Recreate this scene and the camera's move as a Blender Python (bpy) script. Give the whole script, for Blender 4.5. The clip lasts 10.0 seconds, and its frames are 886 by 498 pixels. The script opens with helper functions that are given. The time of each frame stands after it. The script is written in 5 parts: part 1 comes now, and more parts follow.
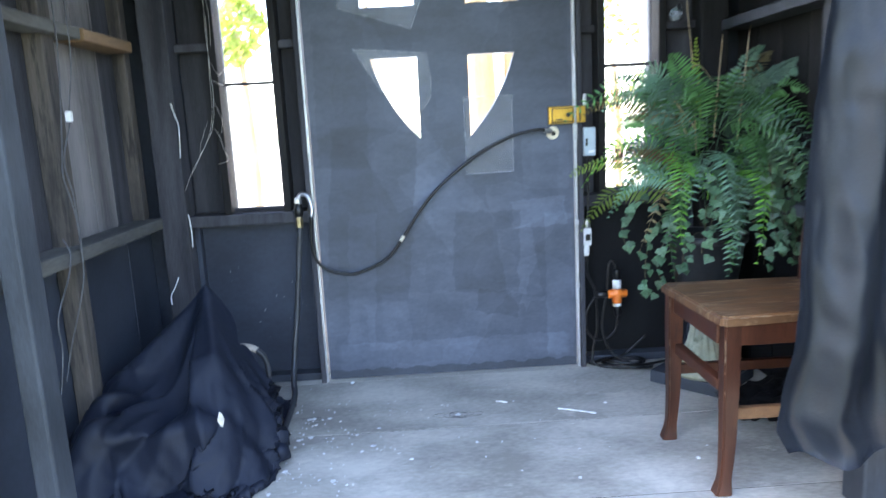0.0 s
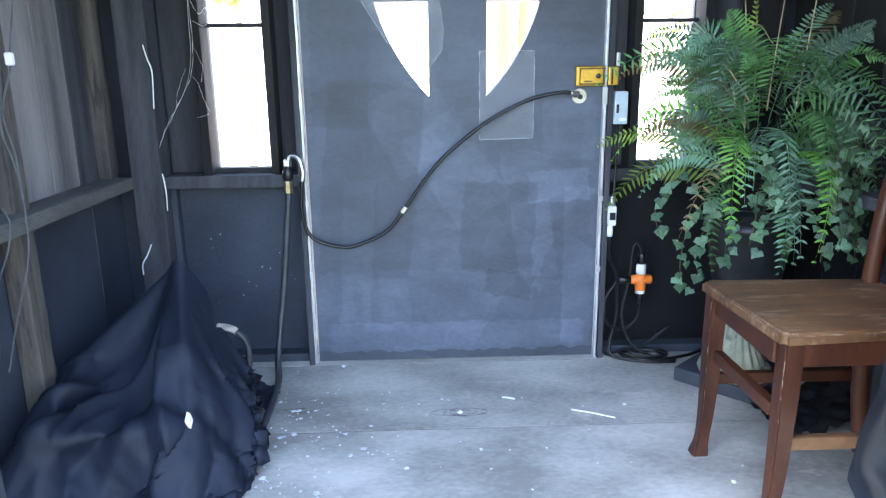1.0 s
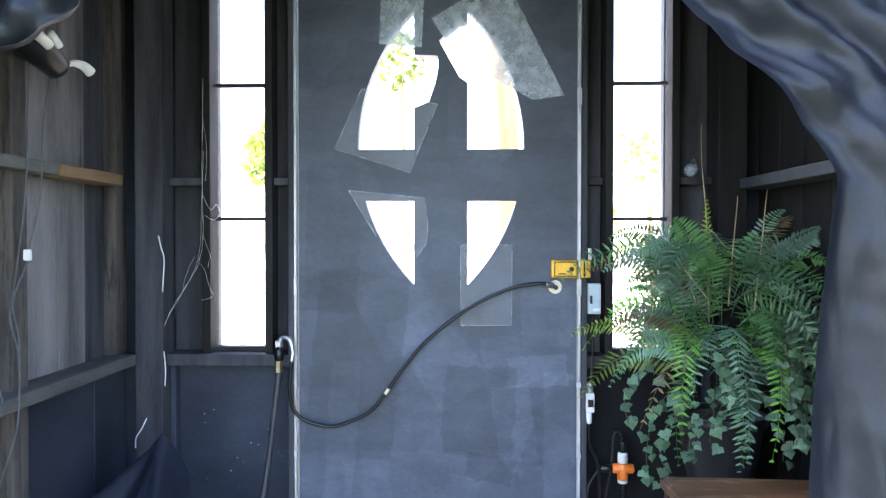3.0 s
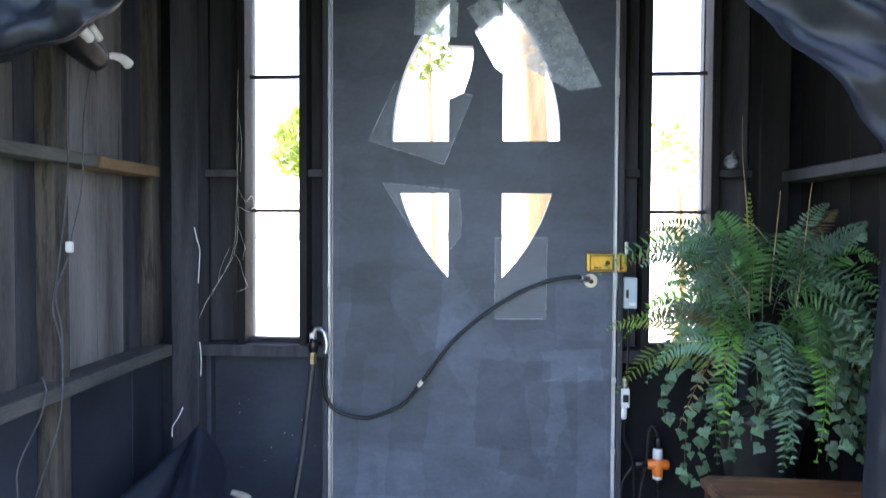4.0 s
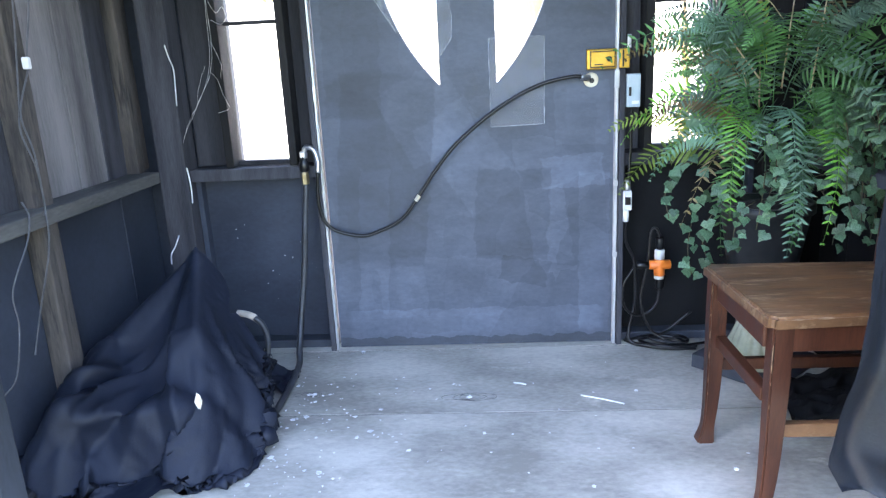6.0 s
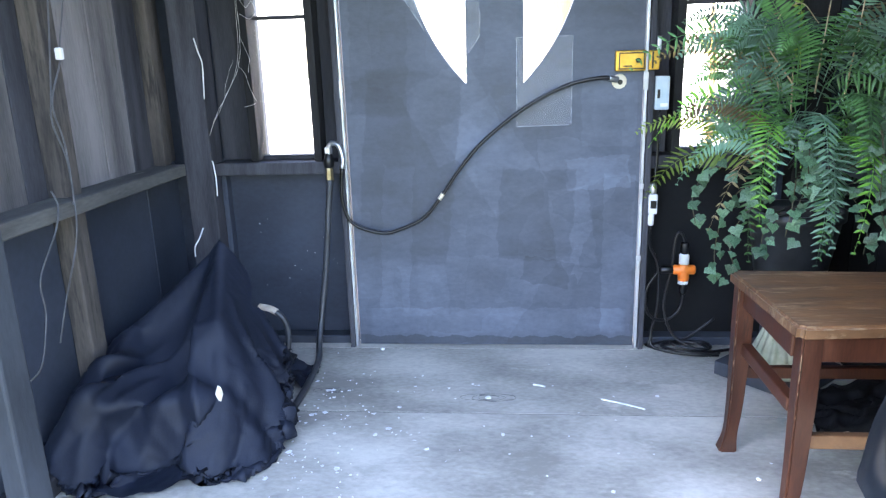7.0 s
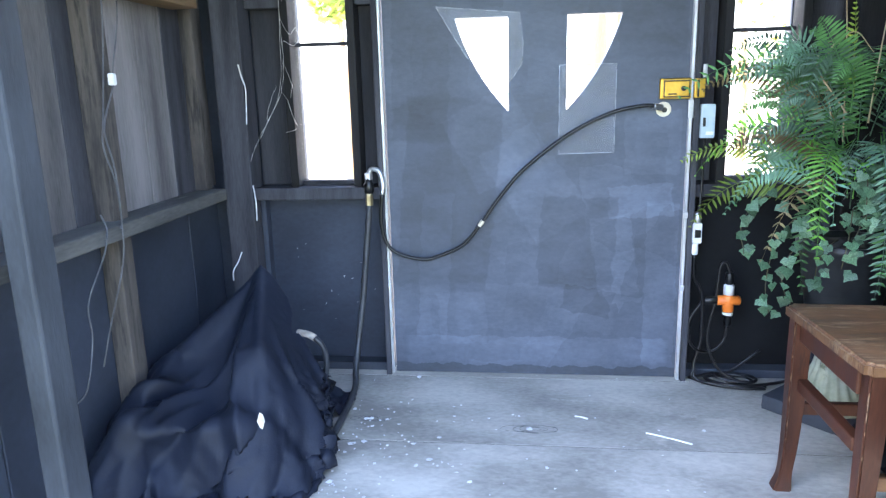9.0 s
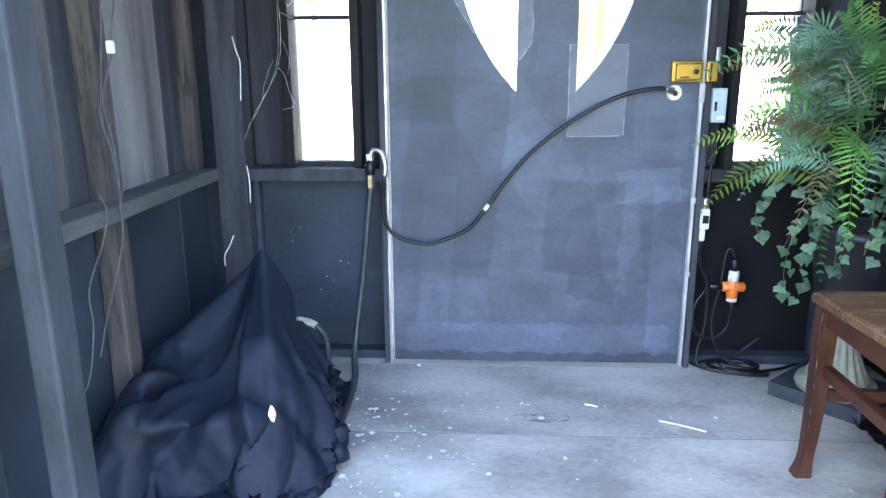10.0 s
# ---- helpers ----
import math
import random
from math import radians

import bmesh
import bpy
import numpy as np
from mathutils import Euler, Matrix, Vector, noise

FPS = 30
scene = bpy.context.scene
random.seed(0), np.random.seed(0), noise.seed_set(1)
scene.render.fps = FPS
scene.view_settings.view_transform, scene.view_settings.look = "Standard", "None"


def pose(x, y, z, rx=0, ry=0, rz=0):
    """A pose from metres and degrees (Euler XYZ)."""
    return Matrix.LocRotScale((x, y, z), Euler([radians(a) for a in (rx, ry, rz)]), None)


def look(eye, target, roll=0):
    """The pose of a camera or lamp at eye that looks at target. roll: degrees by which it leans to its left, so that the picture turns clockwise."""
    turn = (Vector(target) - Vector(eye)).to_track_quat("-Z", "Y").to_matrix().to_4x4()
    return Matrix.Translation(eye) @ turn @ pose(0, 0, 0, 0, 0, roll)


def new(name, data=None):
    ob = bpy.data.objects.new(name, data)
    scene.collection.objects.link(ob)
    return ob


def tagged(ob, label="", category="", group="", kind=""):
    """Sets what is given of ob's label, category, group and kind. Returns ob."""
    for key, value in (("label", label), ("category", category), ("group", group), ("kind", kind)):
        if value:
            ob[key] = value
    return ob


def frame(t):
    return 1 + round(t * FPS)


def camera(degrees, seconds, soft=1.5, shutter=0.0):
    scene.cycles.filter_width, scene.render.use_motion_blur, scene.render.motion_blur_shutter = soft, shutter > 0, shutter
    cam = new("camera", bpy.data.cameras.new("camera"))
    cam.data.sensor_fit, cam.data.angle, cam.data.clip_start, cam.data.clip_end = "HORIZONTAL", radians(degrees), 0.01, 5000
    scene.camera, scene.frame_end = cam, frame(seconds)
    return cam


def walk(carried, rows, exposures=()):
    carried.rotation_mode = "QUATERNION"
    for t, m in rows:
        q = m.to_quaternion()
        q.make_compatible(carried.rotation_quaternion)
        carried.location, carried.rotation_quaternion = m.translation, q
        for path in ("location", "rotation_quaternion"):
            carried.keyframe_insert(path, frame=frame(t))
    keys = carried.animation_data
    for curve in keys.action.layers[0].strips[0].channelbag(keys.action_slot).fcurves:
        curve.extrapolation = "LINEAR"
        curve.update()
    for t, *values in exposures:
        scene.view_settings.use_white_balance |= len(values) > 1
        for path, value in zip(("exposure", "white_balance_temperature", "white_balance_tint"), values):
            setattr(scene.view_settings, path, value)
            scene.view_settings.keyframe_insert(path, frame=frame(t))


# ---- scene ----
cam = camera(64.4, 10.0, soft=1.25, shutter=0.35)
PATH = [
    (0, (0.261, 0.389, 0.941), (0.319, 2.357, 0.591), -3.0),
    (0.5, (0.323, 0.587, 0.947), (0.239, 2.523, 0.45), -1.9),
    (1, (0.247, 0.683, 0.972), (0.305, 2.621, 0.481), -0.8),
    (1.5, (0.348, 0.692, 0.971), (0.236, 2.666, 0.672), -1.4),
    (2, (0.402, 0.615, 0.999), (0.223, 2.597, 0.797), -1.0),
    (2.5, (0.438, 0.58, 1.051), (0.405, 2.577, 0.95), -0.3),
    (3.8, (0.454, 0.567, 1.054), (0.328, 2.563, 1.053), 0.5),
    (4, (0.413, 0.584, 1.066), (0.286, 2.579, 1.003), 0.3),
    (4.5, (0.412, 0.582, 1.024), (0.279, 2.569, 0.832), -0.5),
    (5, (0.427, 0.597, 0.983), (0.253, 2.559, 0.639), -1.9),
    (5.5, (0.424, 0.644, 0.967), (0.308, 2.574, 0.456), -3.2),
    (7, (0.406, 0.664, 0.965), (0.223, 2.588, 0.45), -1.8),
    (7.5, (0.4, 0.662, 0.968), (0.198, 2.586, 0.458), -2.0),
    (8, (0.416, 0.655, 0.962), (0.152, 2.58, 0.487), -2.2),
    (8.5, (0.406, 0.656, 0.969), (0.121, 2.576, 0.486), -1.3),
    (9, (0.338, 0.68, 0.971), (0.101, 2.614, 0.524), -1.5),
    (9.5, (0.234, 0.708, 0.968), (0.119, 2.657, 0.533), -1.4),
    (10, (0.169, 0.736, 0.955), (0.065, 2.672, 0.465), -0.3),
]
STOPS = [(0, 3.95, 6650, 14), (0.5, 4.1, 6650, 14), (1, 4.2, 6650, 14), (2, 4.2, 6650, 14), (2.5, 4.15, 6750, 17), (4, 3.57, 6750, 17), (4.5, 3.52, 6750, 17), (5, 3.7, 6750, 17), (5.5, 4.05, 6750, 17), (7, 4.3, 6750, 17), (8.5, 4.33, 6600, 16), (10, 4.33, 6600, 16)]
walk(cam, [(t, look(eye, target, roll)) for t, eye, target, roll in PATH], STOPS)

# ---- light ----
SUN_DIR = Vector((-0.62, 0.09, 0.78)).normalized()
world = bpy.data.worlds.new("world")
scene.world = world
world.use_nodes = True
wn = world.node_tree.nodes
sky = wn.new("ShaderNodeTexSky")
sky.sky_type, sky.sun_disc = "NISHITA", False
sky.sun_elevation = math.asin(SUN_DIR.z)
sky.sun_rotation = math.atan2(SUN_DIR.x, SUN_DIR.y)
wn["Background"].inputs[1].default_value = 0.12
world.node_tree.links.new(sky.outputs[0], wn["Background"].inputs[0])
sun_data = bpy.data.lights.new("sun", "SUN")
sun_data.energy, sun_data.angle, sun_data.color = 4.0, radians(0.5), (1.0, 0.95, 0.88)
sun = new("sun", sun_data)
sun.matrix_world = look((0, 0, 6), Vector((0, 0, 6)) - SUN_DIR)


# ---- materials ----
def mat(name, c1, c2, scale=6.0, rough=0.6, bump=0.15, stretch=(1, 1, 1), metal=0.0, fine=60.0, dust=None, dust_at=0.62, vary=0.0, spec=0.5):
    """Two colours mixed by a broad and a fine noise, with matching relief; dust: a third colour in worn patches."""
    m = bpy.data.materials.new(name)
    m.use_nodes = True
    nt = m.node_tree
    n, l = nt.nodes, nt.links
    b = n["Principled BSDF"]
    b.inputs["Metallic"].default_value = metal
    b.inputs["Specular IOR Level"].default_value = spec
    co = n.new("ShaderNodeTexCoord")
    mp = n.new("ShaderNodeMapping")
    mp.inputs["Scale"].default_value = stretch
    info = n.new("ShaderNodeObjectInfo")
    off = n.new("ShaderNodeVectorMath")
    off.operation = "SCALE"
    comb = n.new("ShaderNodeCombineXYZ")
    for i in range(3):
        l.new(info.outputs["Random"], comb.inputs[i])
    l.new(comb.outputs[0], off.inputs[0])
    off.inputs["Scale"].default_value = 17.0
    l.new(off.outputs[0], mp.inputs["Location"])
    l.new(co.outputs["Object"], mp.inputs["Vector"])
    big, small = n.new("ShaderNodeTexNoise"), n.new("ShaderNodeTexNoise")
    big.inputs["Scale"].default_value, small.inputs["Scale"].default_value = scale, fine
    big.inputs["Detail"].default_value = 6.0
    small.inputs["Detail"].default_value = 4.0
    for t in (big, small):
        l.new(mp.outputs[0], t.inputs["Vector"])
    add = n.new("ShaderNodeMath")
    add.operation = "MULTIPLY_ADD"
    l.new(small.outputs["Fac"], add.inputs[0])
    add.inputs[1].default_value = 0.35
    l.new(big.outputs["Fac"], add.inputs[2])
    ramp = n.new("ShaderNodeValToRGB")
    ramp.color_ramp.elements[0].position, ramp.color_ramp.elements[1].position = 0.48, 0.88
    ramp.color_ramp.elements[0].color, ramp.color_ramp.elements[1].color = (*c1, 1), (*c2, 1)
    l.new(add.outputs[0], ramp.inputs[0])
    colour = ramp.outputs[0]
    if dust:
        worn = n.new("ShaderNodeTexNoise")
        worn.inputs["Scale"].default_value, worn.inputs["Detail"].default_value, worn.inputs["Roughness"].default_value = scale * 1.7, 8.0, 0.7
        l.new(mp.outputs[0], worn.inputs["Vector"])
        wr = n.new("ShaderNodeValToRGB")
        wr.color_ramp.elements[0].position, wr.color_ramp.elements[1].position = dust_at, dust_at + 0.12
        l.new(worn.outputs["Fac"], wr.inputs[0])
        mix = n.new("ShaderNodeMix")
        mix.data_type = "RGBA"
        l.new(wr.outputs[0], mix.inputs["Factor"])
        l.new(colour, mix.inputs["A"])
        mix.inputs["B"].default_value = (*dust, 1)
        colour = mix.outputs["Result"]
    if vary:
        hsv = n.new("ShaderNodeHueSaturation")
        mr = n.new("ShaderNodeMapRange")
        mr.inputs["To Min"].default_value, mr.inputs["To Max"].default_value = 1 - vary, 1 + vary
        l.new(info.outputs["Random"], mr.inputs["Value"])
        l.new(mr.outputs[0], hsv.inputs["Value"])
        l.new(colour, hsv.inputs["Color"])
        colour = hsv.outputs[0]
    l.new(colour, b.inputs["Base Color"])
    rr = n.new("ShaderNodeMapRange")
    rr.inputs["To Min"].default_value, rr.inputs["To Max"].default_value = max(rough - 0.12, 0.03), min(rough + 0.12, 1)
    l.new(add.outputs[0], rr.inputs["Value"])
    l.new(rr.outputs[0], b.inputs["Roughness"])
    if bump:
        bp = n.new("ShaderNodeBump")
        bp.inputs["Strength"].default_value, bp.inputs["Distance"].default_value = bump, 0.004
        l.new(add.outputs[0], bp.inputs["Height"])
        l.new(bp.outputs[0], b.inputs["Normal"])
    return m


def nodes_of(m):
    return m.node_tree.nodes, m.node_tree.links, m.node_tree.nodes["Principled BSDF"]


M_black = mat("black_stained_timber", (0.020, 0.0205, 0.0255), (0.060, 0.060, 0.069), 3.0, 0.75, 0.5, (6, 6, 0.6), dust=(0.06, 0.055, 0.052), dust_at=0.66, vary=0.35, spec=0.25)
M_board = mat("faded_black_boards", (0.080, 0.076, 0.079), (0.222, 0.206, 0.205), 3.0, 0.8, 0.5, (5, 5, 0.45), dust=(0.03, 0.026, 0.025), dust_at=0.6, vary=0.35, spec=0.3)
M_navy = mat("dark_navy_wall_paint", (0.018, 0.0235, 0.0365), (0.041, 0.0505, 0.073), 4.0, 0.65, 0.3, (1, 1, 1), dust=(0.04, 0.043, 0.052), dust_at=0.68)
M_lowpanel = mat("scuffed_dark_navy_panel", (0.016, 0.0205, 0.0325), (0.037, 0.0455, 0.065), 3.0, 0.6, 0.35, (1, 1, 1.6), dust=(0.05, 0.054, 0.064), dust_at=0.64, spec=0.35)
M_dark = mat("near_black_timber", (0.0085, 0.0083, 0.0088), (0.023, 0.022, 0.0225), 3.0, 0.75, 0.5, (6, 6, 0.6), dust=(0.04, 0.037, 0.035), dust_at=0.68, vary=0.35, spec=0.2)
# near black: shade of the right corner as colour, also fills floor joints
M_pitch = mat("pitch_black_shade_and_joint", (0.0035, 0.0037, 0.0045), (0.009, 0.0094, 0.011), 4.0, 0.7, 0.3, spec=0.2)
M_rail = mat("dusty_grey_rail", (0.04, 0.039, 0.038), (0.11, 0.107, 0.1), 5.0, 0.85, 0.5, (3, 0.6, 3), dust=(0.16, 0.15, 0.14), dust_at=0.6)
M_rawwood = mat("raw_brown_timber", (0.06, 0.036, 0.02), (0.21, 0.125, 0.06), 4.0, 0.8, 0.5, (4, 0.7, 4), dust=(0.04, 0.035, 0.03), dust_at=0.6)
M_stud = mat("patchy_brown_stud", (0.03, 0.0265, 0.025), (0.105, 0.088, 0.076), 4.0, 0.85, 0.6, (5, 5, 0.6), dust=(0.022, 0.02, 0.02), dust_at=0.5)
M_post = mat("grey_blue_post_paint", (0.017, 0.02, 0.0255), (0.048, 0.054, 0.066), 5.0, 0.7, 0.4, (3, 3, 0.7), dust=(0.17, 0.17, 0.17), dust_at=0.68)
M_strip = mat("scuffed_grey_metal_strip", (0.35, 0.36, 0.38), (0.62, 0.63, 0.65), 8.0, 0.35, 0.1, (1, 1, 0.5), metal=0.4, dust=(0.15, 0.15, 0.17), dust_at=0.62)
M_chairwood = mat("red_brown_varnished_wood", (0.032, 0.0092, 0.0046), (0.084, 0.0265, 0.012), 5.0, 0.4, 0.12, (4, 4, 0.6), dust=(0.018, 0.007, 0.005), dust_at=0.62, spec=0.35)
M_seat = mat("worn_brown_seat", (0.052, 0.022, 0.0105), (0.175, 0.088, 0.040), 9.0, 0.40, 0.3, (0.7, 3.0, 1), dust=(0.25, 0.165, 0.095), dust_at=0.54, spec=0.35)
M_edge = mat("chipped_pale_edge", (0.12, 0.066, 0.036), (0.27, 0.175, 0.105), 30.0, 0.6, 0.2)
M_brass = mat("yellow_brass", (0.36, 0.2, 0.025), (0.6, 0.37, 0.065), 9.0, 0.3, 0.05, metal=0.75, dust=(0.2, 0.11, 0.02), dust_at=0.7)
M_oldbrass = mat("dull_old_brass", (0.20, 0.15, 0.08), (0.42, 0.34, 0.2), 30.0, 0.35, 0.1, metal=0.8)
M_cream = mat("cream_plate", (0.55, 0.47, 0.34), (0.75, 0.68, 0.54), 12.0, 0.5, 0.1, dust=(0.25, 0.18, 0.1), dust_at=0.7)
M_steel = mat("dull_steel", (0.35, 0.35, 0.36), (0.6, 0.6, 0.62), 20.0, 0.35, 0.1, metal=0.9)
M_rubber = mat("black_rubber", (0.004, 0.0042, 0.005), (0.009, 0.0093, 0.0105), 20.0, 0.3, 0.05, spec=0.4)
M_hose = mat("grey_black_hose", (0.018, 0.02, 0.024), (0.045, 0.049, 0.057), 15.0, 0.42, 0.1, dust=(0.09, 0.09, 0.09), dust_at=0.66)
M_cable = mat("grey_cable", (0.04, 0.041, 0.047), (0.10, 0.102, 0.112), 25.0, 0.5, 0.0)
M_greybox = mat("pale_grey_blue_plastic", (0.34, 0.42, 0.48), (0.47, 0.55, 0.6), 14.0, 0.45, 0.05)
M_orange = mat("orange_plastic", (0.75, 0.16, 0.02), (0.9, 0.25, 0.04), 20.0, 0.4, 0.03)
M_white = mat("white_plastic", (0.6, 0.6, 0.6), (0.78, 0.78, 0.77), 20.0, 0.45, 0.03)
M_chip = mat("white_paint_flake", (0.55, 0.56, 0.57), (0.85, 0.85, 0.84), 40.0, 0.6, 0.0)
M_pale = mat("pale_torn_paper", (0.4, 0.33, 0.26), (0.6, 0.54, 0.46), 30.0, 0.7, 0.1)
M_stone = mat("pale_green_grey_stone", (0.17, 0.18, 0.13), (0.33, 0.34, 0.26), 10.0, 0.85, 0.4, dust=(0.1, 0.11, 0.07), dust_at=0.62)
M_knot = mat("darker_knot_grain", (0.06, 0.058, 0.054), (0.18, 0.172, 0.158), 30.0, 0.7, 0.2, (1, 2, 1))
M_plinth = mat("dusty_navy_plinth_paint", (0.02, 0.025, 0.036), (0.042, 0.049, 0.063), 7.0, 0.7, 0.3, dust=(0.1, 0.1, 0.1), dust_at=0.66)
M_pot = mat("black_pot", (0.01, 0.011, 0.012), (0.025, 0.027, 0.03), 10.0, 0.4, 0.05)
M_soil = mat("dark_soil", (0.012, 0.009, 0.007), (0.03, 0.022, 0.016), 30.0, 0.95, 0.6)
M_roof = mat("dark_roof_boards", (0.012, 0.012, 0.012), (0.03, 0.028, 0.027), 4.0, 0.8, 0.4, (1, 5, 1))
M_lawn = mat("shade_dark_lawn", (0.03, 0.045, 0.02), (0.07, 0.085, 0.045), 3.0, 0.95, 0.6, dust=(0.09, 0.075, 0.05), dust_at=0.64)
M_ground = mat("pale_added_paving", (0.4, 0.38, 0.34), (0.6, 0.57, 0.52), 2.0, 0.9, 0.3, dust=(0.3, 0.28, 0.22), dust_at=0.65)
M_tan = mat("tan_bark", (0.3, 0.19, 0.09), (0.5, 0.35, 0.19), 4.0, 0.9, 0.4, (3, 3, 0.6))
M_web = mat("dusty_cobweb", (0.4, 0.38, 0.36), (0.6, 0.58, 0.55), 30.0, 0.9, 0.0)
M_vine = mat("brown_green_vine", (0.03, 0.03, 0.015), (0.08, 0.07, 0.035), 20.0, 0.8, 0.1)
M_straw = mat("dry_straw_stem", (0.25, 0.18, 0.1), (0.5, 0.4, 0.25), 20.0, 0.8, 0.1)

# painted door: broad roller patches with hard edges over a brushed coat
M_door = mat("blue_grey_door_paint", (0.0365, 0.0475, 0.071), (0.07, 0.086, 0.122), 4.0, 0.55, 0.35, (1.0, 1.0, 1.6), dust=(0.12, 0.13, 0.155), dust_at=0.7)
n, l, b = nodes_of(M_door)
co = n.new("ShaderNodeTexCoord")
warp = n.new("ShaderNodeTexNoise")
warp.inputs["Scale"].default_value, warp.inputs["Detail"].default_value = 12.0, 5.0
l.new(co.outputs["Object"], warp.inputs["Vector"])
wadd = n.new("ShaderNodeMix")
wadd.data_type = "VECTOR"
wadd.inputs["Factor"].default_value = 0.06
l.new(co.outputs["Object"], wadd.inputs["A"])
l.new(warp.outputs["Color"], wadd.inputs["B"])
pm = n.new("ShaderNodeMapping")
pm.inputs["Scale"].default_value = (5.5, 0.0, 3.6)
l.new(wadd.outputs["Result"], pm.inputs["Vector"])
vor = n.new("ShaderNodeTexVoronoi")
vor.distance = "CHEBYCHEV"
vor.inputs["Scale"].default_value = 1.0
l.new(pm.outputs[0], vor.inputs["Vector"])
sepv = n.new("ShaderNodeSeparateColor")
l.new(vor.outputs["Color"], sepv.inputs[0])
pr = n.new("ShaderNodeMapRange")
pr.inputs["To Min"].default_value, pr.inputs["To Max"].default_value = 0.88, 1.13
l.new(sepv.outputs[0], pr.inputs["Value"])
hs = n.new("ShaderNodeHueSaturation")
brm = n.new("ShaderNodeMapping")
brm.inputs["Scale"].default_value = (2.5, 0.0, 26.0)
brm.inputs["Rotation"].default_value = (0, radians(4), 0)
l.new(wadd.outputs["Result"], brm.inputs["Vector"])
brn = n.new("ShaderNodeTexNoise")
brn.inputs["Scale"].default_value, brn.inputs["Detail"].default_value = 1.0, 5.0
l.new(brm.outputs[0], brn.inputs["Vector"])
brr = n.new("ShaderNodeMapRange")
brr.inputs["From Min"].default_value, brr.inputs["From Max"].default_value = 0.3, 0.7
brr.inputs["To Min"].default_value, brr.inputs["To Max"].default_value = 0.93, 1.08
l.new(brn.outputs["Fac"], brr.inputs["Value"])
mul = n.new("ShaderNodeMath")
mul.operation = "MULTIPLY"
pm2 = n.new("ShaderNodeMapping")
pm2.inputs["Scale"].default_value, pm2.inputs["Location"].default_value = (3.1, 0.0, 7.0), (2.3, 0.0, 5.1)
l.new(wadd.outputs["Result"], pm2.inputs["Vector"])
vor2 = n.new("ShaderNodeTexVoronoi")
vor2.distance = "CHEBYCHEV"
vor2.inputs["Scale"].default_value = 1.0
l.new(pm2.outputs[0], vor2.inputs["Vector"])
sep2 = n.new("ShaderNodeSeparateColor")
l.new(vor2.outputs["Color"], sep2.inputs[0])
pr2 = n.new("ShaderNodeMapRange")
pr2.inputs["To Min"].default_value, pr2.inputs["To Max"].default_value = 0.92, 1.09
l.new(sep2.outputs[1], pr2.inputs["Value"])
both = n.new("ShaderNodeMath")
both.operation = "MULTIPLY"
l.new(pr.outputs[0], both.inputs[0])
l.new(pr2.outputs[0], both.inputs[1])
l.new(both.outputs[0], mul.inputs[0])
l.new(brr.outputs[0], mul.inputs[1])
# coats laid one over another: middle x and z on the door, width, height, tilt, how much lighter or darker
COATS = [(0.23, 0.80, 0.24, 0.26, -28, 1.12), (0.36, 0.66, 0.20, 0.34, -34, 1.11), (0.08, 0.62, 0.30, 0.62, 6, 0.86), (0.50, 0.46, 0.24, 0.30, 3, 0.86), (0.62, 0.42, 0.13, 0.26, -8, 1.13),
         (0.70, 0.60, 0.20, 0.10, -3, 1.16), (0.36, 0.24, 0.52, 0.16, 1, 1.08), (0.36, 0.085, 0.86, 0.10, 0, 1.15), (0.30, 0.018, 1.10, 0.03, 0, 0.78), (0.03, 0.38, 0.10, 0.50, 4, 1.12),
         (0.77, 0.32, 0.10, 0.54, 0, 1.14), (0.73, 0.79, 0.17, 0.20, 0, 1.10), (0.00, 1.05, 0.18, 0.50, 2, 0.90), (0.72, 1.22, 0.20, 0.34, 0, 0.92), (0.36, 1.265, 0.50, 0.15, 2, 0.93),
         (0.54, 0.265, 0.16, 0.09, 12, 0.84), (0.12, 0.20, 0.16, 0.18, -3, 1.08), (0.37, 1.60, 0.16, 0.40, 0, 0.94)]
shade = mul.outputs[0]
ragged = n.new("ShaderNodeTexNoise")
ragged.inputs["Scale"].default_value, ragged.inputs["Detail"].default_value = 22.0, 4.0
l.new(co.outputs["Object"], ragged.inputs["Vector"])
worn_co = n.new("ShaderNodeMix")
worn_co.data_type = "VECTOR"
worn_co.inputs["Factor"].default_value = 0.04
l.new(co.outputs["Object"], worn_co.inputs["A"])
l.new(ragged.outputs["Color"], worn_co.inputs["B"])
